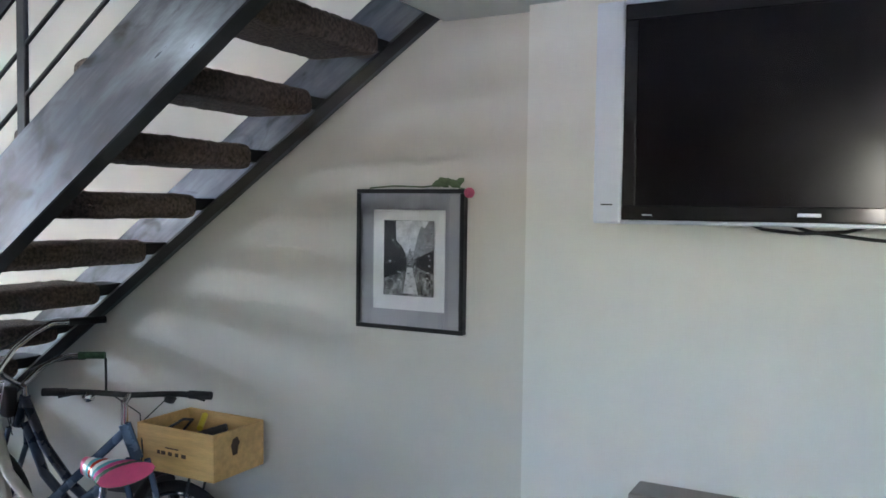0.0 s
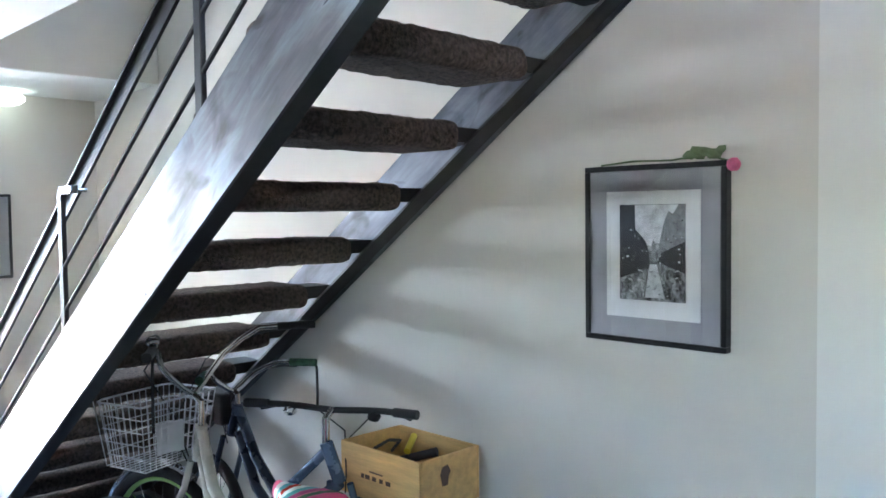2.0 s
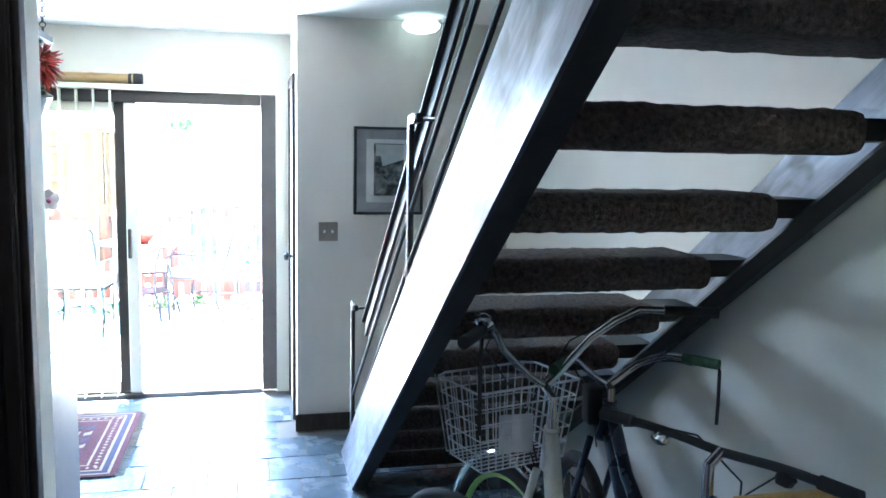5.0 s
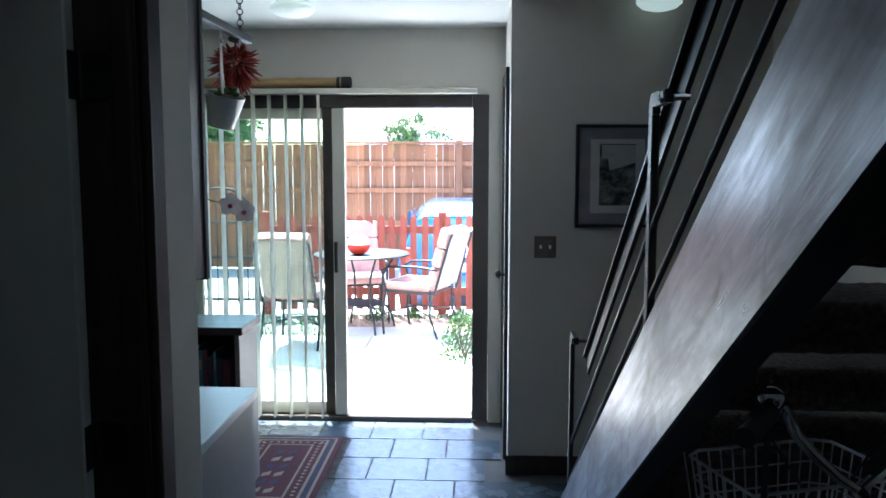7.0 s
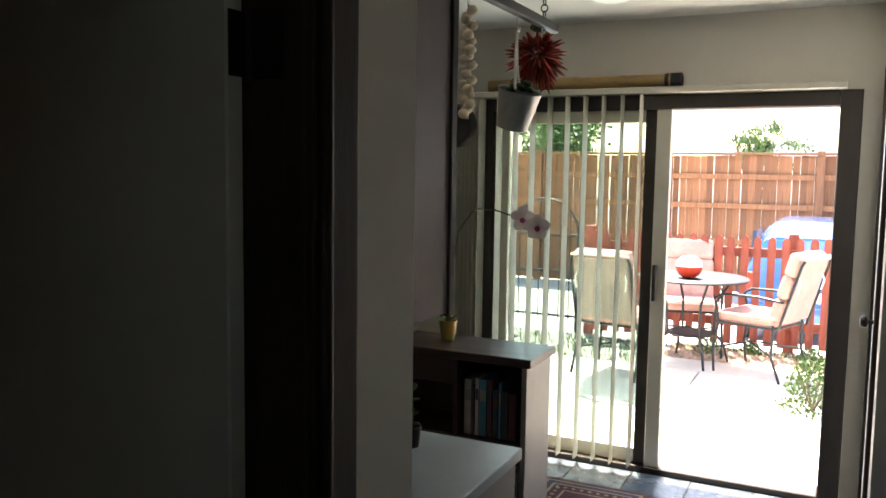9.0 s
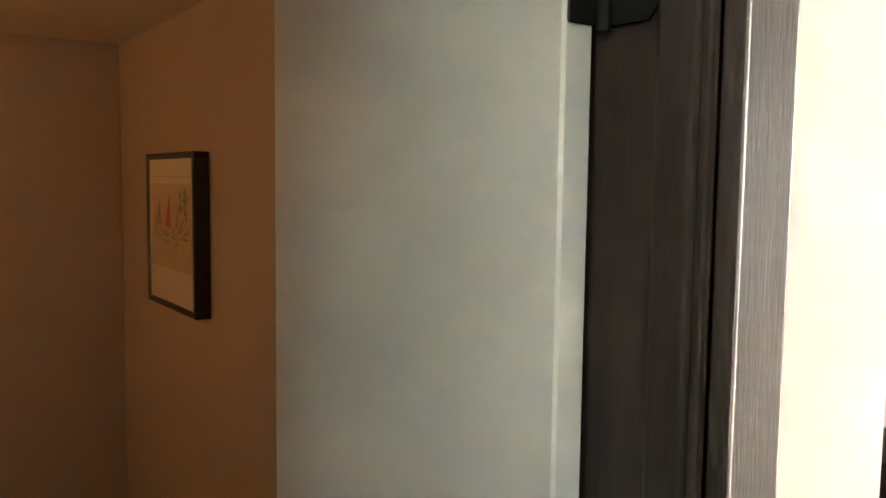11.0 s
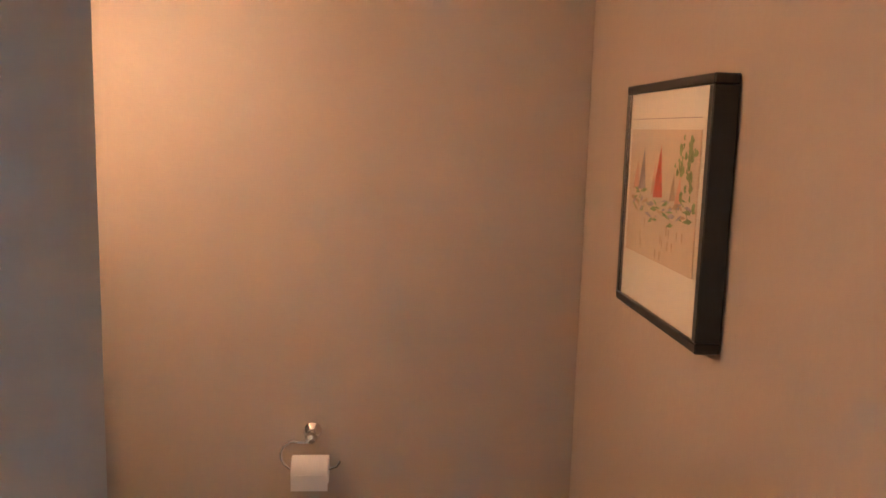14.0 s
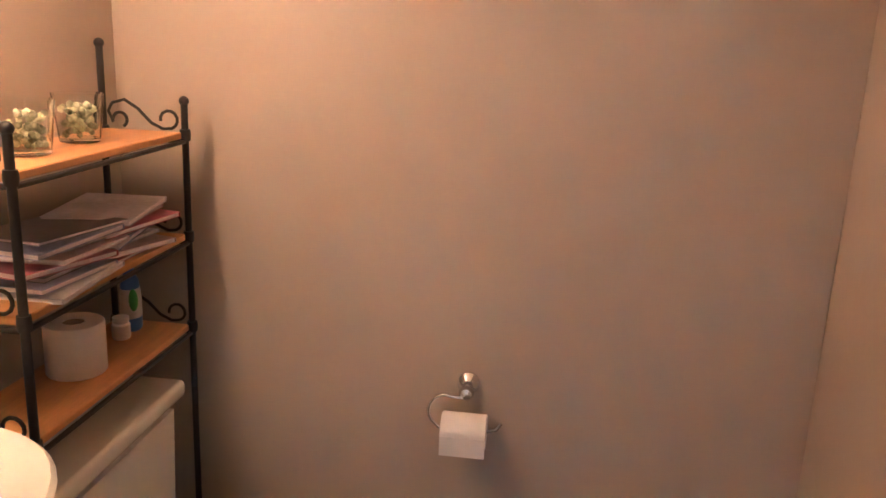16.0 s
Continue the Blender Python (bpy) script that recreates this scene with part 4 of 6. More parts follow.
part("bowl", lathe(NB(), [(0.11, 0.0), (0.12, 0.03), (0.10, 0.14), (0.13, 0.26), (0.175, 0.36), (0.185, 0.385), (0.17, 0.39)], (-2.24, 1.72, 0), 32, sx=1.0, sy=1.28), CERAMIC, wc, "", True)
part("seat", lathe(NB(), [(0.10, 0.391), (0.185, 0.391), (0.192, 0.4), (0.19, 0.41)], (-2.24, 1.725, 0), 32, sx=1.0, sy=1.28), CERAMIC, wc, "", True)
part("seat_lid", lathe(NB(), [(0.19, 0.411), (0.193, 0.418), (0.188, 0.428), (0.15, 0.434), (0.01, 0.436)], (-2.24, 1.725, 0), 32, sx=1.0, sy=1.28), CERAMIC, wc, "", True)
# pedestal sink
sk = thing("pedestal_sink", (-1.60, 1.5, 0), "white ceramic pedestal sink under the wall lamp", "sink")
part("basin", lathe(NB(), [(0.08, 0.66), (0.15, 0.70), (0.24, 0.79), (0.265, 0.835), (0.27, 0.85), (0.262, 0.858), (0.235, 0.855), (0.21, 0.835), (0.15, 0.77), (0.03, 0.75)], (-1.575, 1.50, 0.055), 40, sx=1.0, sy=0.80), CERAMIC, sk, "", True)
part("pedestal", lathe(NB(), [(0.11, 0.0), (0.105, 0.03), (0.075, 0.1), (0.07, 0.55), (0.09, 0.725)], (-1.575, 1.46, 0), 24), CERAMIC, sk, "", True)
bm = NB()
tube(bm, [(-1.575, 1.31, 0.905), (-1.575, 1.31, 1.005), (-1.575, 1.335, 1.035), (-1.575, 1.40, 1.03), (-1.575, 1.42, 1.01)], 0.011, 12)
part("tap", bm, CHROME, sk, "chrome tap", True)
# wall lamp over the sink
vl = thing("vanity_light", (-1.55, BY0, 1.93), "wall lamp with two warm glass shades over the sink", "wall lamp")
part("back_plate", box(NB(), -2.12, -1.48, BY0 + 0.001, BY0 + 0.022, 1.90, 1.96, 0.006, 2), CHROME, vl)
for x in (-2.05, -1.80, -1.55):
    part("arm", tube(NB(), [(x, BY0 + 0.02, 1.93), (x, BY0 + 0.15, 1.935), (x, BY0 + 0.17, 1.92)], 0.008, 10), CHROME, vl, "", True)
    part("shade", lathe(NB(), [(0.02, 0.0), (0.03, -0.01), (0.048, -0.06), (0.055, -0.10), (0.05, -0.104)], (x, BY0 + 0.17, 1.92), 20), BULB, vl, "glowing frosted shade", True)
    lp = new("vanity_bulb", bpy.data.lights.new("vanity_bulb", "POINT"))
    lp.data.energy, lp.data.color, lp.data.shadow_soft_size = VANITY, (1.0, 0.50, 0.20), 0.035
    lp.location = (x, BY0 + 0.17, 1.775)

# over-the-toilet rack
rk = thing("bathroom_rack", (-2.26, 1.38, 0), "black wrought wire rack with honey wood shelves over the toilet", "rack")
XA, XZ, YA, YZ = -2.552, -1.972, 1.298, 1.481
for x in (XA, XZ):
    for y, zt in ((YZ, 1.300), (YA, 1.412)):
        bm = NB()
        tube(bm, [(x, y, 0), (x, y, zt)], 0.0075, 10)
        ball(bm, (x, y, zt + 0.006), 0.011, 2)
        for zc in (1.235, 1.013, 0.804):
            lathe(bm, [(0.011, -0.012), (0.012, 0.0), (0.011, 0.012)], (x, y, zc), 10)
        part("post", bm, WROUGHTBATH, rk, "", True)
for zs in (1.235, 1.013, 0.804):
    part("shelf", box(NB(), XA + 0.004, XZ - 0.004, YA + 0.004, YZ - 0.004, zs - 0.008, zs + 0.006, 0.002), BAMBOOSHELF, rk, "honey coloured wooden shelf")
    bm = NB()
    for y in (YA, YZ):
        tube(bm, [(XA, y, zs - 0.014), (XZ, y, zs - 0.014)], 0.005, 8)
    for x in (XA, XZ):
        tube(bm, [(x, YA, zs - 0.014), (x, YZ, zs - 0.014)], 0.005, 8)
    part("shelf_rail", bm, WROUGHTBATH, rk)
    for x in (XA, XZ):
        h = 0.062
        bm = NB()
        pts = arc((x, YA + 0.038, zs + 0.025), (0, 1, 0), (0, 0, 1), 0.016, -60, 200, 9)
        pts += [(x, YA + 0.012, zs + 0.042), (x, YA + 0.022, zs + 0.06), (x, YA + 0.05, zs + 0.068), (x, YA + 0.08, zs + 0.05), (x, YA + 0.108, zs + 0.022), (x, YA + 0.135, zs + 0.010)]
        pts += arc((x, YA + 0.148, zs + 0.030), (0, 1, 0), (0, 0, 1), 0.019, -70, 190, 9)
        tube(bm, pts, 0.0035, 8)
        part("scroll", bm, WROUGHTBATH, rk, "", True)
for x, y in ((-2.315, 1.385), (-2.145, 1.395)):
    tg = thing("tumbler", (x, y, 1.242), "glass tumbler filled with pale glass pebbles on the top shelf", "glass", "tumblers on the rack")
    part("glass", lathe(NB(), [(0.033, 0.0), (0.036, 0.002), (0.046, 0.090), (0.044, 0.090), (0.034, 0.008), (0.002, 0.007)], (x, y, 1.242), 28), TUMBLER, tg, "", True)
    bm = NB()
    for i in range(80):
        a, r, z = random.uniform(0, 6.28), 0.030 * math.sqrt(random.random()), random.uniform(0.014, 0.07)
        ball(bm, (x + r * math.cos(a), y + r * math.sin(a), 1.242 + z), random.uniform(0.005, 0.008), 1)
    tagged(part("pebbles", bm, WAX, tg, "", True), kind="stuff")
zc = 1.020
for i in range(16):
    w, d, t = random.uniform(0.20, 0.225), random.uniform(0.14, 0.17), random.uniform(0.006, 0.011)
    cx = (-2.36 if i % 2 else -2.17) + random.uniform(-0.025, 0.02)
    bm = NB()
    box(bm, -w / 2, w / 2, -d / 2, d / 2, t - 0.0008, t, 0.0003)
    box(bm, -w / 2, w / 2, -d / 2, d / 2, 0, 0.0008, 0.0003)
    box(bm, -w / 2, -w / 2 + 0.001, -d / 2, d / 2, 0.0009, t - 0.0009)
    m = pose(cx, 1.395 + random.uniform(-0.015, 0.02), zc, random.uniform(-1.5, 1.5), random.uniform(-2.5, 2.5), random.uniform(-14, 14))
    turned(bm, 0, m)
    mg = thing("magazine", (cx, 1.395, zc), "well-thumbed magazine lying in a loose stack", "magazine", "magazines on the rack")
    part("cover", bm, MAGS[i % 5], mg)
    bm = NB()
    box(bm, -w / 2 + 0.0015, w / 2 - 0.002, -d / 2 + 0.002, d / 2 - 0.003, 0.001, t - 0.001)
    turned(bm, 0, m)
    part("paper_block", bm, PAGES, mg, "slightly uneven white pages")
    if i % 2:
        zc += t + 0.0032
sr = thing("spare_toilet_roll", (-2.25, 1.3855, 0.81), "spare white toilet roll standing on the lower shelf", "toilet roll")
bm = NB()
lathe(bm, [(0.020, 0.001), (0.053, 0.001), (0.055, 0.004), (0.055, 0.098), (0.053, 0.101), (0.020, 0.101), (0.020, 0.05)], (-2.25, 1.385, 0.8105), 36)
part("roll", bm, TISSUE, sr, "", True)
part("core", lathe(NB(), [(0.0195, 0.002), (0.0195, 0.099), (0.018, 0.099), (0.018, 0.01), (0.001, 0.01)], (-2.25, 1.385, 0.8105), 20), CARDBOARD, sr, "grey cardboard core", True)
sb = thing("spray_bottle", (-2.39, 1.37, 0.81), "blue and white air freshener bottle with a green label", "bottle")
bm = NB()
lathe(bm, [(0.024, 0.0), (0.027, 0.005), (0.027, 0.07), (0.022, 0.11), (0.013, 0.13), (0.012, 0.15)], (-2.49, 1.37, 0.8105), 20, sy=0.8)
part("bottle_body", bm, BLUEPLASTIC, sb, "", True)
part("label", lathe(NB(), [(0.0274, 0.03), (0.0274, 0.068), (0.0245, 0.095)], (-2.4895, 1.3705, 0.8105), 20, sy=0.8), STRIPE, sb, "white label", True)
bm = NB()
ball(bm, (-2.465, 1.39, 0.885), 0.017, 2, (0.5, 0.6, 1.5))
part("label_mark", bm, GREENLABEL, sb, "green leaf mark", True)
part("trigger", box(NB(), -2.51, -2.457, 1.36, 1.38, 0.960, 0.985, 0.006, 2), STRIPE, sb)
jr = solid("jar", lathe(NB(), [(0.016, 0), (0.019, 0.004), (0.019, 0.032), (0.015, 0.036), (0.017, 0.037), (0.017, 0.048), (0.003, 0.049)], (-2.43, 1.378, 0.8105), 18), STRIPE, "small white jar on the lower shelf", "jar", smooth=True)

# ---- kitchen end ----
kc = thing("kitchen_cabinet", (-0.24, 3.3, 0), "grey-brown base cabinet at the end of the wall", "cabinet")
part("body", box(NB(), -0.55, 0.055, YK + 0.004, 3.672, 0.0, 0.822, 0.003), CABINET, kc)
part("end_panel", box(NB(), 0.0555, 0.066, YK + 0.006, 3.675, 0.0, 0.822, 0.002), CABINET, kc)
for x0, x1 in ((-0.545, -0.25), (-0.245, 0.05)):
    d = part("door", box(NB(), x0, x1, 3.673, 3.69, 0.09, 0.80, 0.003), DARKWOOD, kc, "dark door panel")
    part("handle", box(NB(), x1 - 0.03, x1 - 0.02, 3.691, 3.708, 0.60, 0.72, 0.003), IRON, d)
solid("worktop", box(NB(), -0.55, 0.075, YK + 0.004, 3.70, 0.823, 0.856, 0.003), COUNTER, "grey-blue laminate worktop on the base cabinet", "worktop")
uc = thing("wall_cabinet", (-0.1, 3.1, 1.29), "mauve laminate wall cabinet with a dark edge", "cabinet")
part("body", box(NB(), -0.30, 0.068, YK + 0.003, 3.235, 1.292, HC - 0.004, 0.002), MAUVE, uc)
part("edge_strip", box(NB(), 0.050, 0.073, 3.2355, 3.262, 1.285, HC - 0.004, 0.002), DARKWOOD, uc, "dark edge strip")
d = part("door", box(NB(), -0.30, 0.062, 3.263, 3.281, 1.290, HC - 0.02, 0.003), STRIPE, uc, "white door")
part("handle", box(NB(), -0.27, -0.26, 3.282, 3.30, 1.36, 1.47, 0.003), IRON, d)
# bookcase with books
bc = thing("bookcase", (-0.62, 4.9, 0), "low dark mahogany bookcase with a thick top", "bookcase")
part("top", box(NB(), -0.97, -0.282, 4.739, 5.06, 0.802, 0.839, 0.004), MAHOGANY, bc)
for x0, x1 in ((-0.95, -0.93), (-0.635, -0.615)):
    part("upright", box(NB(), x0, x1, 4.76, 5.05, 0.0, 0.801, 0.002), MAHOGANY, bc)
part("upright", box(NB(), -0.325, -0.302, 4.755, 5.052, 0.0, 0.801, 0.002), CABINET, bc, "pale grey side panel")
part("back_panel", box(NB(), -0.929, -0.326, 5.035, 5.048, 0.02, 0.80), MAHOGANY, bc)
for z in (0.06, 0.45):
    part("shelf", box(NB(), -0.929, -0.636, 4.77, 5.034, z, z + 0.02, 0.002), MAHOGANY, bc)
    part("shelf", box(NB(), -0.614, -0.326, 4.77, 5.034, z, z + 0.02, 0.002), MAHOGANY, bc)
part("fascia", box(NB(), -0.929, -0.636, 4.765, 4.785, 0.69, 0.80, 0.002), MAHOGANY, bc)
for base, xs in ((0.471, ((-0.60, -0.37),)), (0.081, ((-0.61, -0.34), (-0.92, -0.66)))):
    for xa, xb in xs:
        x = xa
        i = 0
        while x < xb:
            w, h, dp = random.uniform(0.014, 0.04), random.uniform(0.17, 0.255), random.uniform(0.13, 0.19)
            if base > 0.4 and xa > -0.65:
                h = random.uniform(0.19, 0.27)
            bk = solid("book", box(NB(), x, x + w - 0.0012, 4.80, 4.80 + dp, base, base + h, 0.0015), BOOKS[random.randrange(6)], "cloth-bound book standing on a bookcase shelf", "book", "books in the bookcase")
            part("spine_label", box(NB(), x + 0.003, x + w - 0.0042, 4.7988, 4.7998, base + h * 0.62, base + h * 0.82), BOOKS[(i * 2 + 3) % 6], bk)
            x += w + (0.001 if random.random() < 0.85 else 0.02)
            i += 1
cup = solid("cup_planter", lathe(NB(), [(0.026, 0), (0.03, 0.004), (0.04, 0.08), (0.042, 0.09), (0.038, 0.09), (0.03, 0.012), (0.002, 0.01)], (-0.745, 4.93, 0.8395), 22), mat("painted_green_orange_glaze", (0.14, 0.36, 0.10), 0.3, vary=0.6, scale=14, wear=((0.55, 0.30, 0.08), 9, 0.35)), "small painted green and orange cup on the bookcase", "cup", smooth=True)
# cactus on the worktop
ct = thing("cactus", (-0.20, 3.57, 0.856), "thin spiny cactus in a dark pot on the worktop", "plant")
part("pot", lathe(NB(), [(0.026, 0), (0.032, 0.05), (0.034, 0.056), (0.029, 0.056), (0.027, 0.045), (0.002, 0.044)], (-0.20, 3.57, 0.8565), 20), PLASTIC, ct, "", True)
bm = NB()
tube(bm, [(-0.20, 3.57, 0.90), (-0.198, 3.572, 0.95), (-0.20, 3.57, 1.0), (-0.203, 3.572, 1.045)], 0.007, 8, radii=[0.009, 0.008, 0.007, 0.004])
for i in range(16):
    z, a = 0.915 + i * 0.0082, i * 2.4
    tube(bm, [(-0.20, 3.57, z), (-0.20 + 0.026 * math.cos(a), 3.57 + 0.026 * math.sin(a), z + 0.006)], 0.004, 5, radii=[0.006, 0.003])
part("stalk", bm, LEAF, ct, "", True)
# hanging rack over the bookcase with what hangs from it
hk = thing("hanging_pot_rack", (-0.22, 4.2, 2.15), "black iron bar rack hung from the ceiling by chains", "pot rack")
part("bar", box(NB(), -0.235, -0.205, 3.78, 4.75, 2.125, 2.16, 0.003), IRON, hk)
for y in (3.9, 4.62):
    bm = NB()
    z, i = 2.158, 0
    while z < HC - 0.03:
        u = (1, 0, 0) if i % 2 else (0, 1, 0)
        tube(bm, [Vector(p) for p in arc((-0.22, y, z + 0.016), u, (0, 0, 1), 0.013, 0, 330, 11)], 0.0025, 6, closed=True)
        z += 0.023
        i += 1
    tube(bm, [(-0.22, y, z - 0.005), (-0.22, y, HC - 0.001)], 0.004, 6)
    part("chain", bm, IRON, hk)
for y in (3.945, 4.344, 4.6):
    part("hook", tube(NB(), [(-0.22, y, 2.124), (-0.22, y, 2.10)] + arc((-0.22, y + 0.012, 2.085), (0, 1, 0), (0, 0, 1), 0.014, 160, 380, 8), 0.0035, 8), CHROME, hk, "", True)
gb = thing("garlic_braid", (-0.22, 3.95, 1.9), "braid of dry garlic bulbs hanging from the rack", "garlic braid")
for i in range(22):
    z = 2.07 - i * 0.0145
    a = i * 2.3
    part("garlic_bulb", ball(NB(), (-0.222 + 0.013 * math.cos(a), 3.95 + 0.013 * math.sin(a), z), 0.017, 2, (1, 1, 0.9), 0.12), GARLIC, gb, "", True)
part("string", tube(NB(), [(-0.22, 3.95, 2.085), (-0.22, 3.95, 1.75)], 0.005, 6), GARLIC, gb)
pn = thing("frying_pan", (-0.30, 4.12, 1.75), "black iron frying pan hanging from the rack", "pan")
bm = NB()
lathe(bm, [(0.056, 0.0), (0.06, 0.004), (0.068, 0.03), (0.066, 0.03), (0.057, 0.007), (0.003, 0.006)], (0, 0, 0), 28, "y")
turned(bm, 0, pose(-0.290, 3.998, 1.735, 0, 0, 0))
part("pan_body", bm, IRON, pn, "", True)
part("pan_handle", box(NB(), -0.300, -0.280, 4.0, 4.012, 1.795, 2.124, 0.004), IRON, pn)
wr = thing("chili_wreath", (-0.245, 4.62, 2.03), "round wreath of dried red chilies hanging from the rack", "wreath")
bm = NB()
for i in range(150):
    a, e = random.uniform(0, 6.28), random.uniform(-1.3, 1.3)
    d = Vector((math.cos(a) * math.cos(e), math.sin(a) * math.cos(e), math.sin(e)))
    c = Vector((-0.245, 4.62, 2.02))
    tube(bm, [c + d * 0.035, c + d * 0.075 + Vector((0, 0, -0.006)), c + d * random.uniform(0.10, 0.13) + Vector((0, 0, -0.02))], 0.008, 5, radii=[0.006, 0.010, 0.002])
tagged(part("chili", bm, CHILI, wr, "", True), kind="stuff")
part("leaf_top", ball(NB(), (-0.245, 4.62, 2.13), 0.03, 2, (1, 1, 0.6), 0.4), LEAF, wr, "dry green stalk", True)
bk = thing("tin_planter", (-0.216, 4.344, 1.81), "dented tin pail hanging from a pale cord", "pail")
bm = NB()
lathe(bm, [(0.05, -0.07), (0.054, -0.068), (0.075, 0.06), (0.078, 0.064), (0.072, 0.062), (0.05, -0.06), (0.002, -0.062)], (0, 0, 0), 24)
turned(bm, 0, pose(-0.216, 4.344, 1.81, 10, 16, 0))
part("pail", bm, TINWARE, bk, "", True)
part("cord", tube(NB(), [(-0.20, 4.29, 1.87), (-0.214, 4.32, 1.95), (-0.22, 4.344, 2.07), (-0.222, 4.36, 1.95), (-0.226, 4.40, 1.88)], 0.005, 8), STRIPE, bk, "", True)
bm = NB()
for i in range(14):
    a = i * 1.1
    ball(bm, (-0.2 + 0.035 * math.cos(a), 4.344 + 0.035 * math.sin(a), 1.872 + 0.01 * (i % 3)), 0.018, 1, (1, 1, 0.6), 0.3)
part("moss", bm, LEAF, bk, "green moss", True)
# orchid
oc = thing("orchid", (-0.72, 4.9, 0.84), "white orchid with magenta throats on an arching stem", "orchid")
part("stem", tube(NB(), [(-0.745, 4.93, 0.86), (-0.73, 4.92, 1.08), (-0.68, 4.88, 1.33), (-0.57, 4.80, 1.435), (-0.45, 4.73, 1.44), (-0.34, 4.67, 1.42), (-0.24, 4.62, 1.405)], 0.0035, 8), LEAF, oc, "", True)
for i in range(4):
    bm = NB()
    ball(bm, (0, 0.03, 0), 0.04, 2, (0.35, 1, 0.08))
    turned(bm, 0, pose(-0.745, 4.93, 0.925, 35, 0, 90 * i + 30))
    part("leaf", bm, LEAF, oc, "", True)
for bx, by, bz in ((-0.285, 4.63, 1.415), (-0.215, 4.60, 1.388)):
    bm = NB()
    for k in range(5):
        n0 = len(bm.verts)
        ball(bm, (0, 0, 0.026), 0.027, 2, (0.85, 0.16, 1))
        turned(bm, n0, pose(bx, by, bz, 12, 72 * k, 0))
    fl = part("flower", bm, PETAL, oc, "white petals", True)
    part("throat", ball(NB(), (bx, by - 0.012, bz - 0.006), 0.011, 2), MAGENTA, fl, "magenta throat", True)

# rug inside the patio door
rg = thing("rug", (-0.23, 5.15, 0), "small red patterned wool rug with cream fringe", "rug")
rx0, rx1, ry0, ry1 = -0.52, 0.035, 4.62, 5.66
bands = ((0.0, RUGRED), (0.03, RUGCREAM), (0.045, RUGNAVY), (0.075, RUGCREAM), (0.09, RUGRED), (0.15, RUGCREAM), (0.162, RUGRED))
for i, (o, m) in enumerate(bands):
    part("field" if o == 0 else "border_band", box(NB(), rx0 + o, rx1 - o, ry0 + o, ry1 - o, 0.002 if i == 0 else 0.0078 + 0.0006 * (i - 1), 0.0078 + 0.0006 * i, 0.0), m, rg)
for i in range(6):
    y = ry0 + 0.24 + i * 0.105
    for s in (-1, 1):
        bm = NB()
        cx = (rx0 + rx1) / 2 + s * 0.032
        prism(bm, [(cx - 0.02, y - 0.04), (cx + 0.02, y - 0.02), (cx + 0.02, y + 0.04), (cx + 0.01, y + 0.025), (cx - 0.02, y + 0.005)], "z", 0.0115, 0.0122)
        part("motif", bm, RUGCREAM if (i + s) % 2 else RUGNAVY, rg)
for x in [rx0 + 0.11 + 0.042 * k for k in range(9)]:
    for yy in (ry0 + 0.118, ry1 - 0.118):
        part("motif", prism(NB(), [(x - 0.011, yy), (x, yy - 0.014), (x + 0.011, yy), (x, yy + 0.014)], "z", 0.0104, 0.0114), RUGCREAM, rg)
for yy in [ry0 + 0.14 + 0.045 * k for k in range(18)]:
    for x in (rx0 + 0.118, rx1 - 0.118):
        part("motif", prism(NB(), [(x - 0.012, yy), (x, yy - 0.013), (x + 0.012, yy), (x, yy + 0.013)], "z", 0.0104, 0.0114), RUGCREAM, rg)
bm = NB()
for i in range(70):
    y = ry0 + 0.01 + i * (ry1 - ry0 - 0.02) / 69
    dx = random.uniform(-0.006, 0.006)
    for x, s in ((rx1, 1), (rx0, -1)):
        tube(bm, [(x, y, 0.004), (x + s * 0.02, y + dx * 0.5, 0.004), (x + s * random.uniform(0.035, 0.048), y + dx, 0.003)], 0.0018, 4)
tagged(part("fringe", bm, RUGCREAM, rg, "cream fringe"), kind="stuff")


# ---- bicycles under the stairs ----
def wheel(name, c, h, r, parent, rim_mat, tyre_w=0.024):
    """An upright wheel whose plane holds the heading h."""
    c, h = Vector(c), Vector(h).normalized()
    up = Vector((0, 0, 1))
    side = h.cross(up)
    ty = part("wheel", tube(NB(), arc(c, h, up, r - tyre_w, 0, 360 - 360 / 40, 39), tyre_w, 10, True), TYRE, parent, "", True)
    part("rim", tube(NB(), arc(c, h, up, r - 2.2 * tyre_w, 0, 360 - 360 / 40, 39), 0.011, 8, True), rim_mat, ty, "", True)
    bm = NB()
    for k in range(24):
        a = 2 * math.pi * k / 24
        d = h * math.cos(a) + up * math.sin(a)
        tube(bm, [c + side * (0.03 if k % 2 else -0.03), c + d * (r - 2.2 * tyre_w)], 0.0014, 4)
    tagged(part("spokes", bm, CHROME, ty), kind="stuff")
    part("hub", tube(NB(), [c - side * 0.05, c + side * 0.05], 0.018, 12), CHROME, ty, "", True)
    return ty


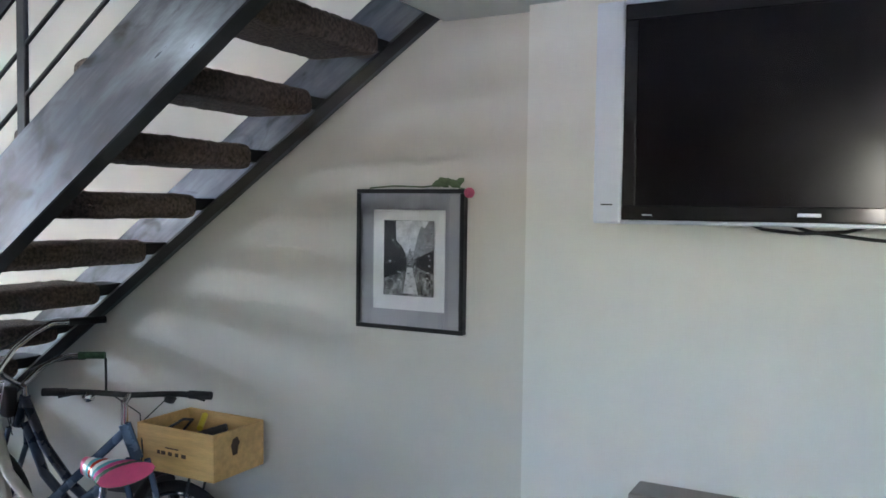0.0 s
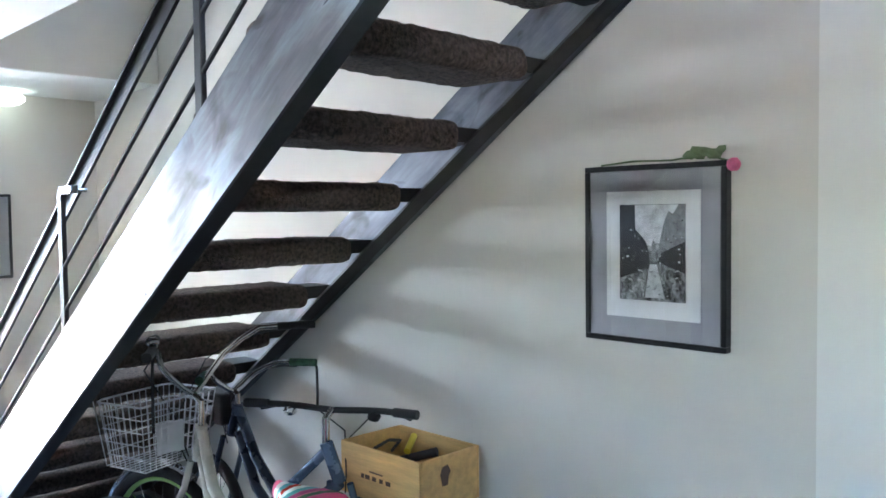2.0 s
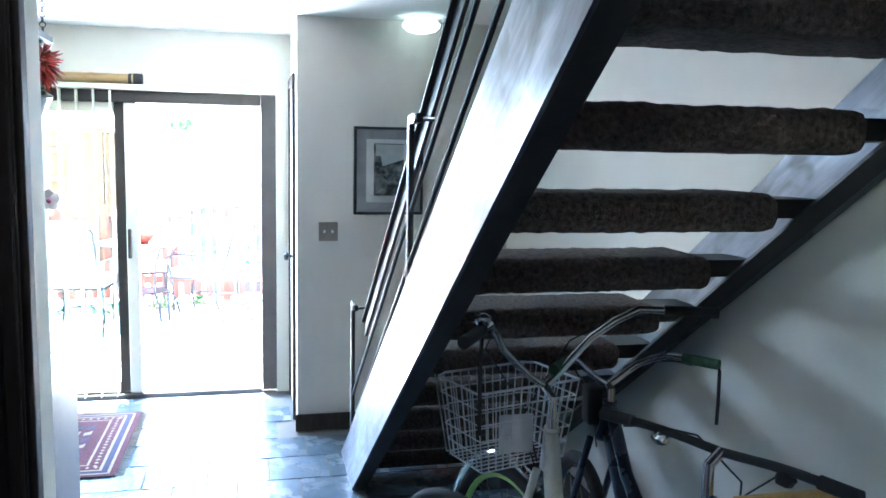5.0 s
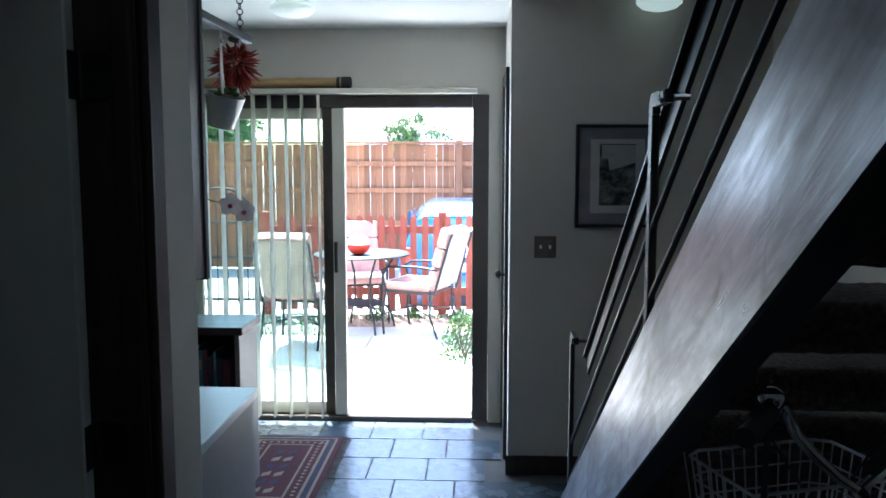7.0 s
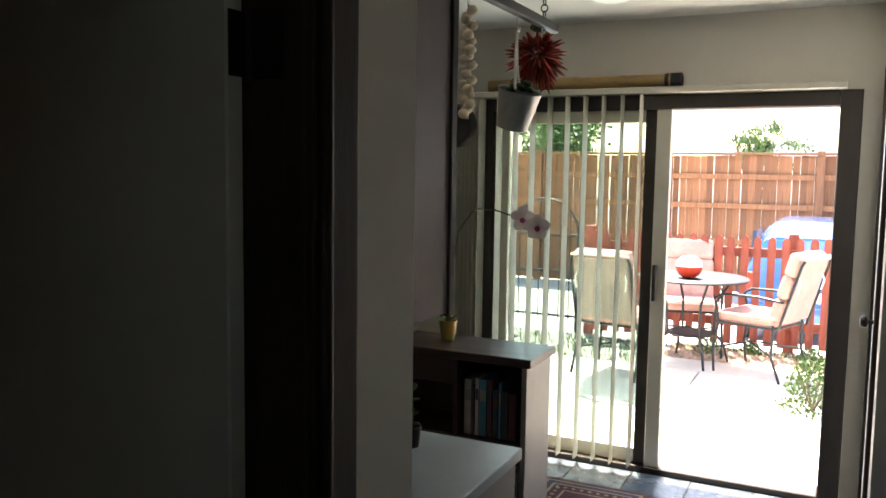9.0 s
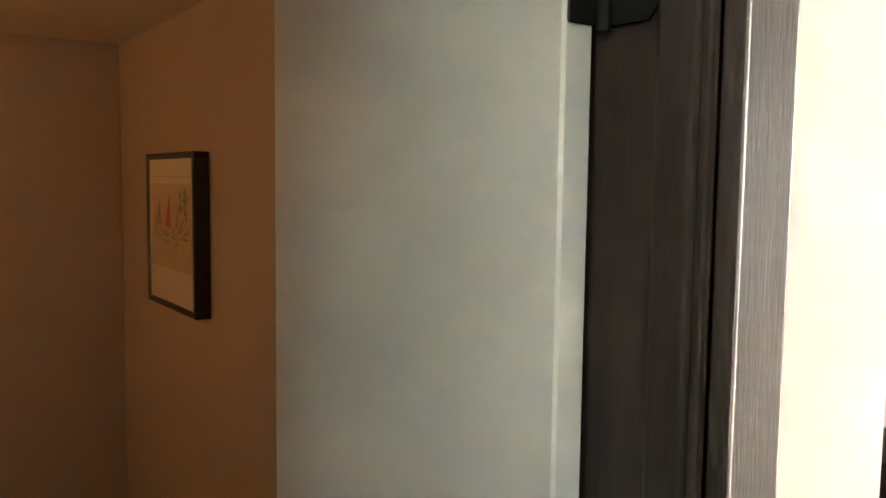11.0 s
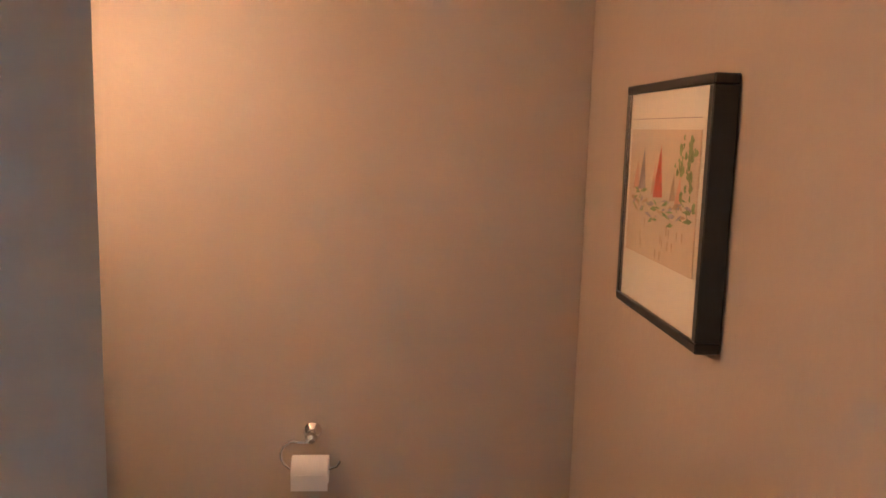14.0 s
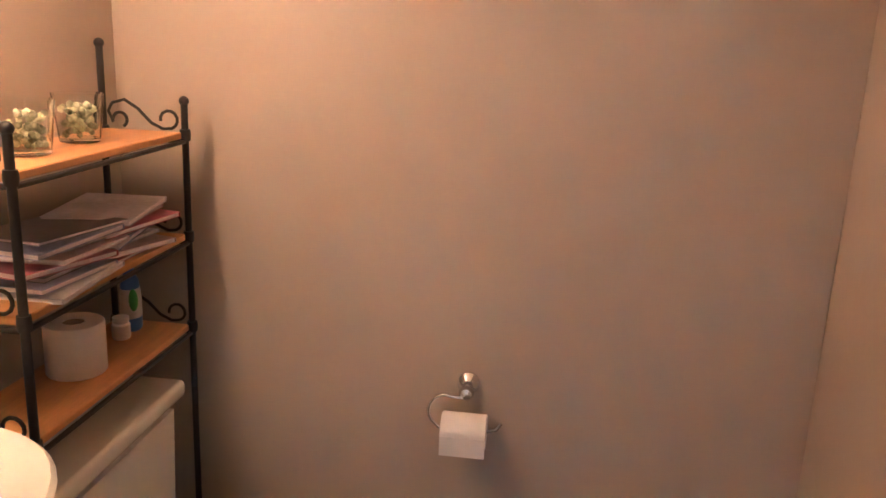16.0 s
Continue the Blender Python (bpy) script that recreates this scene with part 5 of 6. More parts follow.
def bicycle(name, head, heading, steer, frame_mat, rim_mat, label, wheel_r, bar, saddle_z, fork_mat=None, twin=False, rack=False, fender=False, long=0.48):
    """head: the ground point under the steering head; heading of the frame; steer: heading of the front wheel."""
    head, h, s = Vector((*head, 0)), Vector((*heading, 0)).normalized(), Vector((*steer, 0)).normalized()
    up = Vector((0, 0, 1))
    th = thing(name, head, label, "bicycle", "bicycles under the stairs")
    side = Vector((s.y, -s.x, 0))
    fside = Vector((h.y, -h.x, 0))
    htop, hbot = head + up * 0.84 - h * 0.03, head + up * 0.70 + h * 0.02
    fw = head + s * 0.20 + up * wheel_r
    rw = head - h * (long + 0.40) + up * wheel_r
    bb = head - h * long + up * 0.30
    st_ = bb - h * 0.13 + up * (saddle_z - 0.42)
    wheel("front", fw, s, wheel_r, th, rim_mat)
    wheel("rear", rw, h, wheel_r, th, rim_mat)
    fm = fork_mat or frame_mat
    part("head_tube", tube(NB(), [hbot, htop], 0.024, 14), frame_mat, th, "", True)
    if twin:
        for o in (0.0, 0.10):
            part("down_tube", tube(NB(), [htop - up * (0.02 + o), head - h * 0.14 + up * (0.63 - o * 1.3), head - h * (long - 0.18) + up * (0.47 - o), bb + up * (0.06 - o * 0.4)], 0.022, 12), frame_mat, th, "", True)
    else:
        part("top_tube", tube(NB(), [htop - up * 0.03, st_ - up * 0.05], 0.018, 12), frame_mat, th, "", True)
        part("down_tube", tube(NB(), [hbot, bb], 0.022, 12), frame_mat, th, "", True)
    part("seat_tube", tube(NB(), [bb, st_], 0.018, 12), frame_mat, th, "", True)
    for o in (-0.055, 0.055):
        part("seat_stay", tube(NB(), [st_ - up * 0.06, rw + fside * o], 0.009, 8), frame_mat, th, "", True)
        part("chain_stay", tube(NB(), [bb, rw + fside * o], 0.010, 8), frame_mat, th, "", True)
        part("fork_blade", tube(NB(), [hbot + side * o * 0.7, hbot + side * o + s * 0.02 - up * 0.1, fw + side * o], 0.013, 10), fm, th, "", True)
    part("seat_post", tube(NB(), [st_, st_ + up * 0.12 - h * 0.02], 0.0135, 12), CHROME, th, "", True)
    part("crank", tube(NB(), [bb - fside * 0.07, bb - fside * 0.08 + h * 0.1 - up * 0.13, bb - fside * 0.16 + h * 0.1 - up * 0.13], 0.010, 8), CHROME, th, "", True)
    part("chainring", tube(NB(), arc(bb - fside * 0.05, h, up, 0.085, 0, 350, 30), 0.006, 6, True), IRON, th, "", True)
    # saddle
    sp = st_ + up * 0.13 - h * 0.03
    bm = NB()
    for k in range(9):
        t = k / 8
        w = 0.085 * (1 - t) ** 1.4 + 0.022
        c = sp + h * (-0.13 + 0.26 * t) + up * (0.012 * math.cos(t * 3.1) + 0.01)
        ring = [bm.verts.new(c + fside * w * math.cos(a) + up * 0.035 * math.sin(a)) for a in (2 * math.pi * q / 14 for q in range(14))]
        if k:
            for q in range(14):
                bm.faces.new((prev[q], prev[(q + 1) % 14], ring[(q + 1) % 14], ring[q]))
        else:
            bm.faces.new(ring)
        prev = ring
    bm.faces.new(prev[::-1])
    sd_ = part("saddle", bm, bar.get("saddle", PLASTIC), th, bar.get("saddle_label", ""), True)
    if bar.get("stripes"):
        for k, m in enumerate((GRIPGREEN, MAGENTA, TEAL, STRIPE, REDBALL, TEAL, STRIPE)):
            t = 0.04 + k * 0.13
            w = 0.085 * (1 - t) ** 1.4 + 0.0245
            c = sp + h * (-0.13 + 0.26 * t) + up * (0.012 * math.cos(t * 3.1) + 0.01)
            bm = NB()
            pts = [c + fside * w * math.cos(a) + up * 0.037 * math.sin(a) for a in (2 * math.pi * q / 14 for q in range(14))]
            vs = [[bm.verts.new(p + h * o) for p in pts] for o in (-0.012, 0.012)]
            for q in range(14):
                bm.faces.new((vs[0][q], vs[0][(q + 1) % 14], vs[1][(q + 1) % 14], vs[1][q]))
            part("stripe", bm, m, sd_, "", True)
    # stem and bar
    bz, half, sweep, rise = bar["z"], bar["half"], bar["sweep"], bar["rise"]
    sc = htop + up * (bz - rise - htop.z) + s * bar.get("ahead", 0.03)
    part("stem", tube(NB(), [htop, htop + up * (sc.z - htop.z) * 0.8, sc], 0.014, 12), CHROME, th, "", True)
    pts = []
    for q in range(-8, 9):
        t = abs(q) / 8
        pts.append(sc + side * half * (q / 8) + up * rise * min(1, t * 1.7) ** 1.2 - s * sweep * max(0, t - 0.35) / 0.65)
    hb = part("handlebar", tube(NB(), pts, 0.0115, 12), bar["mat"], th, "", True)
    for a, b in ((pts[0], pts[2]), (pts[-1], pts[-3])):
        part("grip", tube(NB(), [a + (a - b) * 0.1, a, b], 0.0165, 12), bar["grip"], hb, "", True)
    for a, b in ((pts[2], pts[4]), (pts[-3], pts[-5])):
        d = (a - b).normalized()
        part("brake_lever", tube(NB(), [b, b + s * 0.035 - up * 0.012, a + s * 0.05 - up * 0.02, a + d * 0.05 + s * 0.035 - up * 0.03], 0.006, 8), bar["lever"], hb, "", True)
    part("brake_cable", tube(NB(), [pts[4] + s * 0.02, pts[5] + s * 0.09 - up * 0.02, sc + s * 0.10 - up * 0.10, hbot + s * 0.05], 0.0028, 6), PLASTIC, th, "", True)
    part("brake_cable", tube(NB(), [pts[-5] + s * 0.02, pts[-6] + s * 0.10 - up * 0.03, sc + s * 0.12 - up * 0.14, hbot + s * 0.04 - up * 0.05], 0.0028, 6), PLASTIC, th, "", True)
    if fender:
        part("front_fender", tube(NB(), arc(fw, s, up, wheel_r + 0.012, -10, 120, 16), 0.016, 8), CHROME, th, "", True)
    if rack:
        bm = NB()
        q = rw + up * (wheel_r + 0.055)
        for o in (-0.06, -0.02, 0.02, 0.06):
            tube(bm, [q + fside * o + h * 0.22, q + fside * o - h * 0.20], 0.005, 8)
        for o in (-0.06, 0.06):
            tube(bm, [rw + fside * o, q + fside * o - h * 0.1], 0.005, 8)
        tube(bm, [q - fside * 0.06 - h * 0.2, q + fside * 0.06 - h * 0.2], 0.005, 8)
        part("rear_rack", bm, PLASTIC, th, "black rear rack")
    return th, sc, pts


cr, sc, pts = bicycle("cruiser_bicycle", (1.58, 2.66), (0.16, 0.98), (-0.29, 0.957), WHITEPAINT, GREENRIM, "white cruiser bicycle with wire basket, lime rims and striped saddle", 0.325, dict(z=1.185, half=0.43, sweep=0.24, rise=0.23, mat=CHROME, grip=PLASTIC, lever=PLASTIC, ahead=0.04, saddle=PINK, saddle_label="pink, white and teal striped saddle", stripes=True), 0.77, twin=True, fender=True, long=0.70)
# bell and front basket of the cruiser
s = Vector((-0.29, 0.957, 0)).normalized()
side = Vector((s.y, -s.x, 0))
bl = part("bell", ball(NB(), pts[2] + Vector((0, 0, 0.03)), 0.024, 2, (1, 1, 0.8)), CHROME, cr, "chrome bell", True)
part("light_mount", tube(NB(), [pts[2] + Vector((0, 0, 0.02)), pts[3] + Vector((0, 0, 0.03))], 0.016, 10), PLASTIC, cr, "", True)
part("strap", tube(NB(), [pts[2], pts[2] + Vector((0.0, 0.01, -0.09)), pts[2] + Vector((0.004, 0.02, -0.22)), pts[2] + Vector((0.006, 0.025, -0.29))], 0.006, 6), PLASTIC, cr, "dangling black strap", True)
bc_ = sc + s * 0.20
bm = NB()
zt, zb = 0.935, 0.68


def ring(z, w, d, r):
    c = Vector((bc_.x, bc_.y, z))
    q = [c + side * w - s * d, c + side * w + s * d * 0.8, c + side * w * 0.8 + s * d, c - side * w * 0.8 + s * d, c - side * w + s * d * 0.8, c - side * w - s * d]
    tube(bm, q, r, 6, True)
    return q


for k in range(6):
    t = k / 5
    ring(zb + (zt - zb) * t, 0.155 + 0.035 * t, 0.105 + 0.025 * t, 0.0042 if k == 5 else 0.0024)
for k in range(13):
    u = -1 + 2 * k / 12
    for e in (-1, 1):
        lo = Vector((bc_.x, bc_.y, zb)) + side * 0.155 * u + s * 0.105 * e
        hi = Vector((bc_.x, bc_.y, zt)) + side * 0.19 * u + s * 0.13 * e
        tube(bm, [lo, hi], 0.0021, 5)
for k in range(9):
    u = -1 + 2 * k / 8
    for e in (-1, 1):
        lo = Vector((bc_.x, bc_.y, zb)) + side * 0.155 * e + s * 0.105 * u
        hi = Vector((bc_.x, bc_.y, zt)) + side * 0.19 * e + s * 0.13 * u
        tube(bm, [lo, hi], 0.0021, 5)
    tube(bm, [Vector((bc_.x, bc_.y, zb)) + side * 0.155 + s * 0.105 * u, Vector((bc_.x, bc_.y, zb)) - side * 0.155 + s * 0.105 * u], 0.0021, 5)
tagged(part("basket", bm, WIREWHITE, cr, "white wire front basket"), kind="stuff")
part("basket_plate", box(NB(), bc_.x - 0.06, bc_.x + 0.05, bc_.y - 0.125, bc_.y - 0.119, 0.73, 0.85, 0.002), WIREWHITE, cr)

mb, sc, pts = bicycle("mountain_bicycle", (1.775, 2.065), (0.5, -0.86), (0.9, 0.44), BLUEPAINT, PLASTIC, "blue-grey mountain bicycle with flat black bars", 0.29, dict(z=0.955, half=0.33, sweep=0.03, rise=0.012, mat=PLASTIC, grip=PLASTIC, lever=PLASTIC, ahead=0.05), 0.42)
part("shifter", ball(NB(), pts[4] + Vector((0, 0, -0.02)), 0.024, 2, (1, 1, 0.8), 0.3), CHROME, mb, "", True)
part("shifter", ball(NB(), pts[-5] + Vector((0, 0, -0.02)), 0.024, 2, (1, 1, 0.8), 0.3), PLASTIC, mb, "", True)
kb, sc, pts = bicycle("beach_bicycle", (1.86, 2.88), (-0.12, 0.99), (0.05, 0.99), DARKPAINT, CHROME, "dark blue beach bicycle with a low saddle and rear rack", 0.285, dict(z=1.005, half=0.26, sweep=0.22, rise=0.12, mat=CHROME, grip=GRIPGREEN, lever=PLASTIC), 0.50, twin=True, rack=True)
lamp_at = sc + Vector((-0.03, 0.05, -0.06))
part("front_lamp", box(NB(), lamp_at.x - 0.028, lamp_at.x + 0.028, lamp_at.y - 0.035, lamp_at.y + 0.035, lamp_at.z - 0.085, lamp_at.z + 0.05, 0.014, 3), PLASTIC, kb, "black lamp housing on the stem", True)
part("wrist_strap", tube(NB(), [pts[-1], pts[-1] + Vector((0.012, -0.004, -0.02)), pts[-1] + Vector((0.012, -0.006, -0.12)), pts[-1] + Vector((0.008, -0.01, -0.19))], 0.006, 6), PLASTIC, kb, "dangling black strap", True)

# wooden wine crate on the rear rack
wc_ = thing("wooden_crate", (1.97, 1.92, 0.66), "pale pine wine crate with stencilled sides on a bicycle rack", "crate")
cx0, cx1, cy0, cy1, cz0, cz1 = 1.855, 2.145, 1.715, 2.13, 0.636, 0.822
part("bottom", box(NB(), cx0 + 0.011, cx1 - 0.011, cy0 + 0.011, cy1 - 0.011, cz0, cz0 + 0.01), PINE, wc_)
for b in ((cx0, cx0 + 0.01, cy0, cy1), (cx1 - 0.01, cx1, cy0, cy1), (cx0 + 0.0105, cx1 - 0.0105, cy0, cy0 + 0.01), (cx0 + 0.0105, cx1 - 0.0105, cy1 - 0.01, cy1)):
    part("side_board", box(NB(), *b, cz0, cz1, 0.002), PINE, wc_)
for yy, w in ((1.86, 0.03), (1.90, 0.022), (1.935, 0.026), (1.97, 0.03), (2.0, 0.02)):
    part("stencil_bar", box(NB(), cx0 - 0.0012, cx0 - 0.0002, yy, yy + w * 0.8, 0.71, 0.725), INK, wc_)
part("stencil_bar", box(NB(), cx0 - 0.0012, cx0 - 0.0002, 1.90, 1.97, 0.737, 0.742), INK, wc_)
bm = NB()
prism(bm, [(1.96, 0.72), (1.985, 0.72), (1.99, 0.75), (2.0, 0.765), (1.985, 0.79), (1.96, 0.785), (1.95, 0.76)], "y", cy0 - 0.0012, cy0 - 0.0002)
part("stencil_mark", bm, INK, wc_)
tl = thing("hand_pump", (1.98, 1.93, 0.68), "black and yellow pump lying in the crate", "pump")
part("barrel", tube(NB(), [(1.90, 2.05, 0.72), (2.04, 1.82, 0.80)], 0.016, 12), PLASTIC, tl, "", True)
part("pump_handle", tube(NB(), [(1.97, 1.90, 0.80), (2.05, 1.95, 0.83)], 0.013, 10), YELLOW, tl, "yellow handle", True)
part("hose", tube(NB(), [(1.90, 2.05, 0.73), (1.88, 2.0, 0.80), (1.93, 1.95, 0.84), (2.0, 1.97, 0.82), (2.03, 2.05, 0.76)], 0.006, 8), PLASTIC, tl, "", True)

# ---- outdoors ----
def ground_sheet():
    bm = NB()
    ys = [(6.1, -0.07), (10.4, -0.07), (11.4, -0.45), (30, -0.45), (120, -0.45), (900, -0.45)]
    rows = [[bm.verts.new((x, y, z)) for x in (-900, -60, -12, 12, 60, 900)] for y, z in ys]
    rows.insert(0, [bm.verts.new((x, -900, -0.45)) for x in (-900, -60, -12, 12, 60, 900)])
    rows.insert(1, [bm.verts.new((x, -60, -0.45)) for x in (-900, -60, -12, 12, 60, 900)])
    for a, b in zip(rows, rows[1:]):
        for k in range(5):
            bm.faces.new((a[k], a[k + 1], b[k + 1], b[k]))
    return bm


built("ground", ground_sheet(), DRIVE, "sunlit pale concrete drive beyond the patio")
bm = NB()
for x in (-2.6, -1.39, -0.18, 1.03):
    for y in (6.16, 7.37):
        box(bm, x, x + 1.2, y, y + 1.2, -0.066, -0.03, 0.005)
for x in (-0.55, 0.66):
    box(bm, x, x + 1.2, 8.58, 9.0, -0.066, -0.03, 0.005)
built("patio_slab", bm, CONCRETE, "pale sunlit patio concrete")
bm = NB()
for i in range(5200):
    x, y = random.uniform(-3.4, -0.62), random.uniform(8.62, 9.7)
    if random.random() < 0.35:
        x, y = random.uniform(-0.6, 2.2), random.uniform(9.52, 9.78)
    a, hgt, ln = random.uniform(0, 6.28), random.uniform(0.03, 0.08), random.uniform(0.0, 0.03)
    c, w = Vector((x, y, -0.068)), Vector((math.cos(a), math.sin(a), 0)) * 0.004
    tip = c + Vector((math.cos(a + 1.3) * ln, math.sin(a + 1.3) * ln, hgt))
    bm.faces.new([bm.verts.new(c - w), bm.verts.new(c + w), bm.verts.new(tip)])
tagged(solid("grass", bm, GRASS, "short green lawn beside the patio", "grass"), kind="stuff")
# gravel bed with low plants along the picket fence
STONES = mat("tan_river_stones", (0.46, 0.33, 0.24), 0.8, vary=0.2, scale=9, bump=0.2, bscale=60, island=0.35)
vs, fs = [], []
octa = ((0, 1, 4), (1, 2, 4), (2, 3, 4), (3, 0, 4), (1, 0, 5), (2, 1, 5), (3, 2, 5), (0, 3, 5))
for i in range(2600):
    x, y, r, a = random.uniform(-0.6, 2.3), random.uniform(9.02, 9.76), random.uniform(0.018, 0.042), random.uniform(0, 3.1)
    q, c, d = len(vs), math.cos(a), math.sin(a)
    vs += [(x + r * c, y + r * d, -0.062), (x - r * 0.7 * d, y + r * 0.7 * c, -0.060), (x - r * c, y - r * d, -0.062), (x + r * 0.7 * d, y - r * 0.7 * c, -0.060), (x, y, -0.062 + r * 0.7), (x, y, -0.069)]
    fs += [tuple(q + k for k in t) for t in octa]
me = bpy.data.meshes.new("gravel")
me.from_pydata(vs, [], fs)
me.materials.append(STONES)
tagged(new("gravel", me), "tan river stones in the bed along the fence", "gravel", kind="stuff")
for px, py, pr_ in ((-0.25, 9.45, 0.13), (0.12, 9.6, 0.10), (0.62, 9.5, 0.12), (1.2, 9.55, 0.14)):
    bm = NB()
    for i in range(240):
        a, r, z = random.uniform(0, 6.28), math.sqrt(random.random()) * pr_, random.random()
        p = Vector((px + r * math.cos(a) * (1.1 - 0.5 * z), py + r * math.sin(a) * (1.1 - 0.5 * z), -0.06 + pr_ * 1.1 * z))
        m = Euler((random.uniform(0, 6), random.uniform(0, 6), random.uniform(0, 6))).to_matrix()
        bm.faces.new([bm.verts.new(p + m @ Vector(v) * 0.032) for v in ((-0.5, 0, 0), (0, -0.3, 0), (0.5, 0, 0), (0, 0.3, 0))])
    lp_ = thing("low_plant", (px, py, -0.06), "low green plant growing in the stony bed", "plant", "plants in the bed")
    tagged(part("leaves", bm, FOLIAGE, lp_), kind="stuff")
    part("stalk", tube(NB(), [(px, py, -0.068), (px, py, 0.03)], 0.006, 6), BARK, lp_)
# picket fence
pf = thing("picket_fence", (0, 9.8, -0.07), "red-brown stained picket fence round the patio", "fence")
for x in (-1.5, 0.42, 2.3):
    part("post", box(NB(), x - 0.045, x + 0.045, 9.82, 9.91, -0.07, 1.06, 0.006), PICKET, pf)
for z in (0.16, 0.83):
    part("rail", box(NB(), -1.45, 3.2, 9.80, 9.835, z, z + 0.085, 0.004), PICKET, pf)
me = mesh_of("picket", prism(NB(), [(-0.034, 0.0), (0.034, 0.0), (0.034, 0.985), (0.025, 1.012), (0.0, 1.03), (-0.025, 1.012), (-0.034, 0.985)], "y", 9.778, 9.797), PICKET)
for i in range(39):
    ob = new("picket", me)
    ob.location = (-1.43 + i * 0.119, 0, random.uniform(-0.008, 0.008))
    ob.rotation_euler = (0, radians(random.uniform(-0.6, 0.6)), 0)
    ob.parent = pf
    ob.matrix_parent_inverse = Matrix.Translation((0, -9.8, 0.07))
# iron railing and arched gate
gt = thing("garden_gate", (-2.0, 9.85, -0.07), "black iron gate with an arched top", "gate")
for x in (-2.38, -1.62):
    part("gate_post", box(NB(), x - 0.025, x + 0.025, 9.83, 9.88, -0.07, 1.05, 0.004), WROUGHT, gt)
part("arch", tube(NB(), arc((-2.0, 9.855, 0.95), (1, 0, 0), (0, 0, 1), 0.37, 5, 175, 18), 0.012, 8), WROUGHT, gt, "", True)
for z in (0.08, 0.55, 0.93):
    part("gate_rail", box(NB(), -2.354, -1.646, 9.845, 9.865, z, z + 0.025, 0.003), WROUGHT, gt)
for k in range(6):
    x = -2.28 + 0.112 * k
    part("gate_bar", tube(NB(), [(x, 9.855, 0.05), (x, 9.855, 0.95 + math.sqrt(max(0, 0.37 ** 2 - (x + 2.0) ** 2)))], 0.007, 6), WROUGHT, gt)
ir = thing("iron_railing", (-3.4, 9.85, -0.07), "black iron railing beside the gate", "railing")
for z in (0.1, 0.9):
    part("rail", box(NB(), -5.2, -2.41, 9.845, 9.865, z, z + 0.025, 0.003), WROUGHT, ir)
for k in range(24):
    x = -5.15 + 0.116 * k
    part("bar", tube(NB(), [(x, 9.855, -0.07), (x, 9.855, 0.98)], 0.007, 6), WROUGHT, ir)
# tall board fence
tf = thing("board_fence", (0, 16.5, -0.45), "tall weathered cedar board fence", "fence")
for x in (-9.2, -6.8, -4.4, -2.0, 0.45, 2.85, 5.2):
    part("post", box(NB(), x - 0.06, x + 0.06, 16.36, 16.47, -0.45, 2.0, 0.006), CEDAR, tf)
part("cap_rail", box(NB(), -9.6, 5.6, 16.35, 16.51, 1.936, 1.975, 0.004), CEDAR, tf)
for z in (0.4, 1.02, 1.52):
    part("rail", box(NB(), -9.6, 5.6, 16.40, 16.44, z, z + 0.09, 0.004), CEDAR, tf)
me = mesh_of("board", box(NB(), -0.0555, 0.0555, 16.472, 16.49, -0.42, 1.93, 0.003), CEDAR)
for i in range(132):
    ob = new("board", me)
    ob.location = (-9.5 + i * 0.114, 0, random.uniform(-0.014, 0.0))
    ob.rotation_euler = (0, radians(random.uniform(-0.35, 0.35)), 0)
    ob.parent = tf
    ob.matrix_parent_inverse = Matrix.Translation((0, -16.5, 0.45))


def leafy(name, base, trunk_h, crown_r, crown_c, count, label, leaf=0.11, seed=3):
    rnd = random.Random(seed)
    th = thing(name, base, label, "tree")
    b, c = Vector(base), Vector(crown_c)
    bm = NB()
    tube(bm, [b, b + Vector((0.05, 0.02, trunk_h * 0.5)), b + Vector((0, 0.03, trunk_h)), c], 0.1, 10, radii=[0.16, 0.12, 0.09, 0.03])
    for i in range(7):
        a = i * 0.9
        tube(bm, [b + Vector((0, 0, trunk_h * (0.7 + 0.04 * i))), c + Vector((math.cos(a), math.sin(a), rnd.uniform(-0.3, 0.5))) * crown_r * 0.75], 0.04, 6, radii=[0.06, 0.015])
    part("trunk", bm, BARK, th, "", True)
    vs, fs = [], []
    clumps = [c + Vector((rnd.gauss(0, 0.45), rnd.gauss(0, 0.45), rnd.gauss(0, 0.36))) * crown_r for _ in range(26)]
    for i in range(count):
        k = clumps[rnd.randrange(26)]
        p = k + Vector((rnd.gauss(0, 0.16), rnd.gauss(0, 0.16), rnd.gauss(0, 0.13))) * crown_r
        m = Euler((rnd.uniform(0, 6.28), rnd.uniform(0, 6.28), rnd.uniform(0, 6.28))).to_matrix()
        q = len(vs)
        l_ = leaf * rnd.uniform(0.6, 1.3)
        vs += [p + m @ Vector(v) * l_ for v in ((-0.5, 0, 0), (0, -0.28, 0.05), (0.5, 0, 0), (0, 0.28, 0.05))]
        fs.append((q, q + 1, q + 2, q + 3))
    me = bpy.data.meshes.new("crown")
    me.from_pydata(vs, [], fs)
    me.materials.append(FOLIAGE)
    ob = new("crown", me)
    ob.parent = th
    ob.matrix_parent_inverse = Matrix.Translation(-b)
    ob["kind"] = "stuff"
    return th


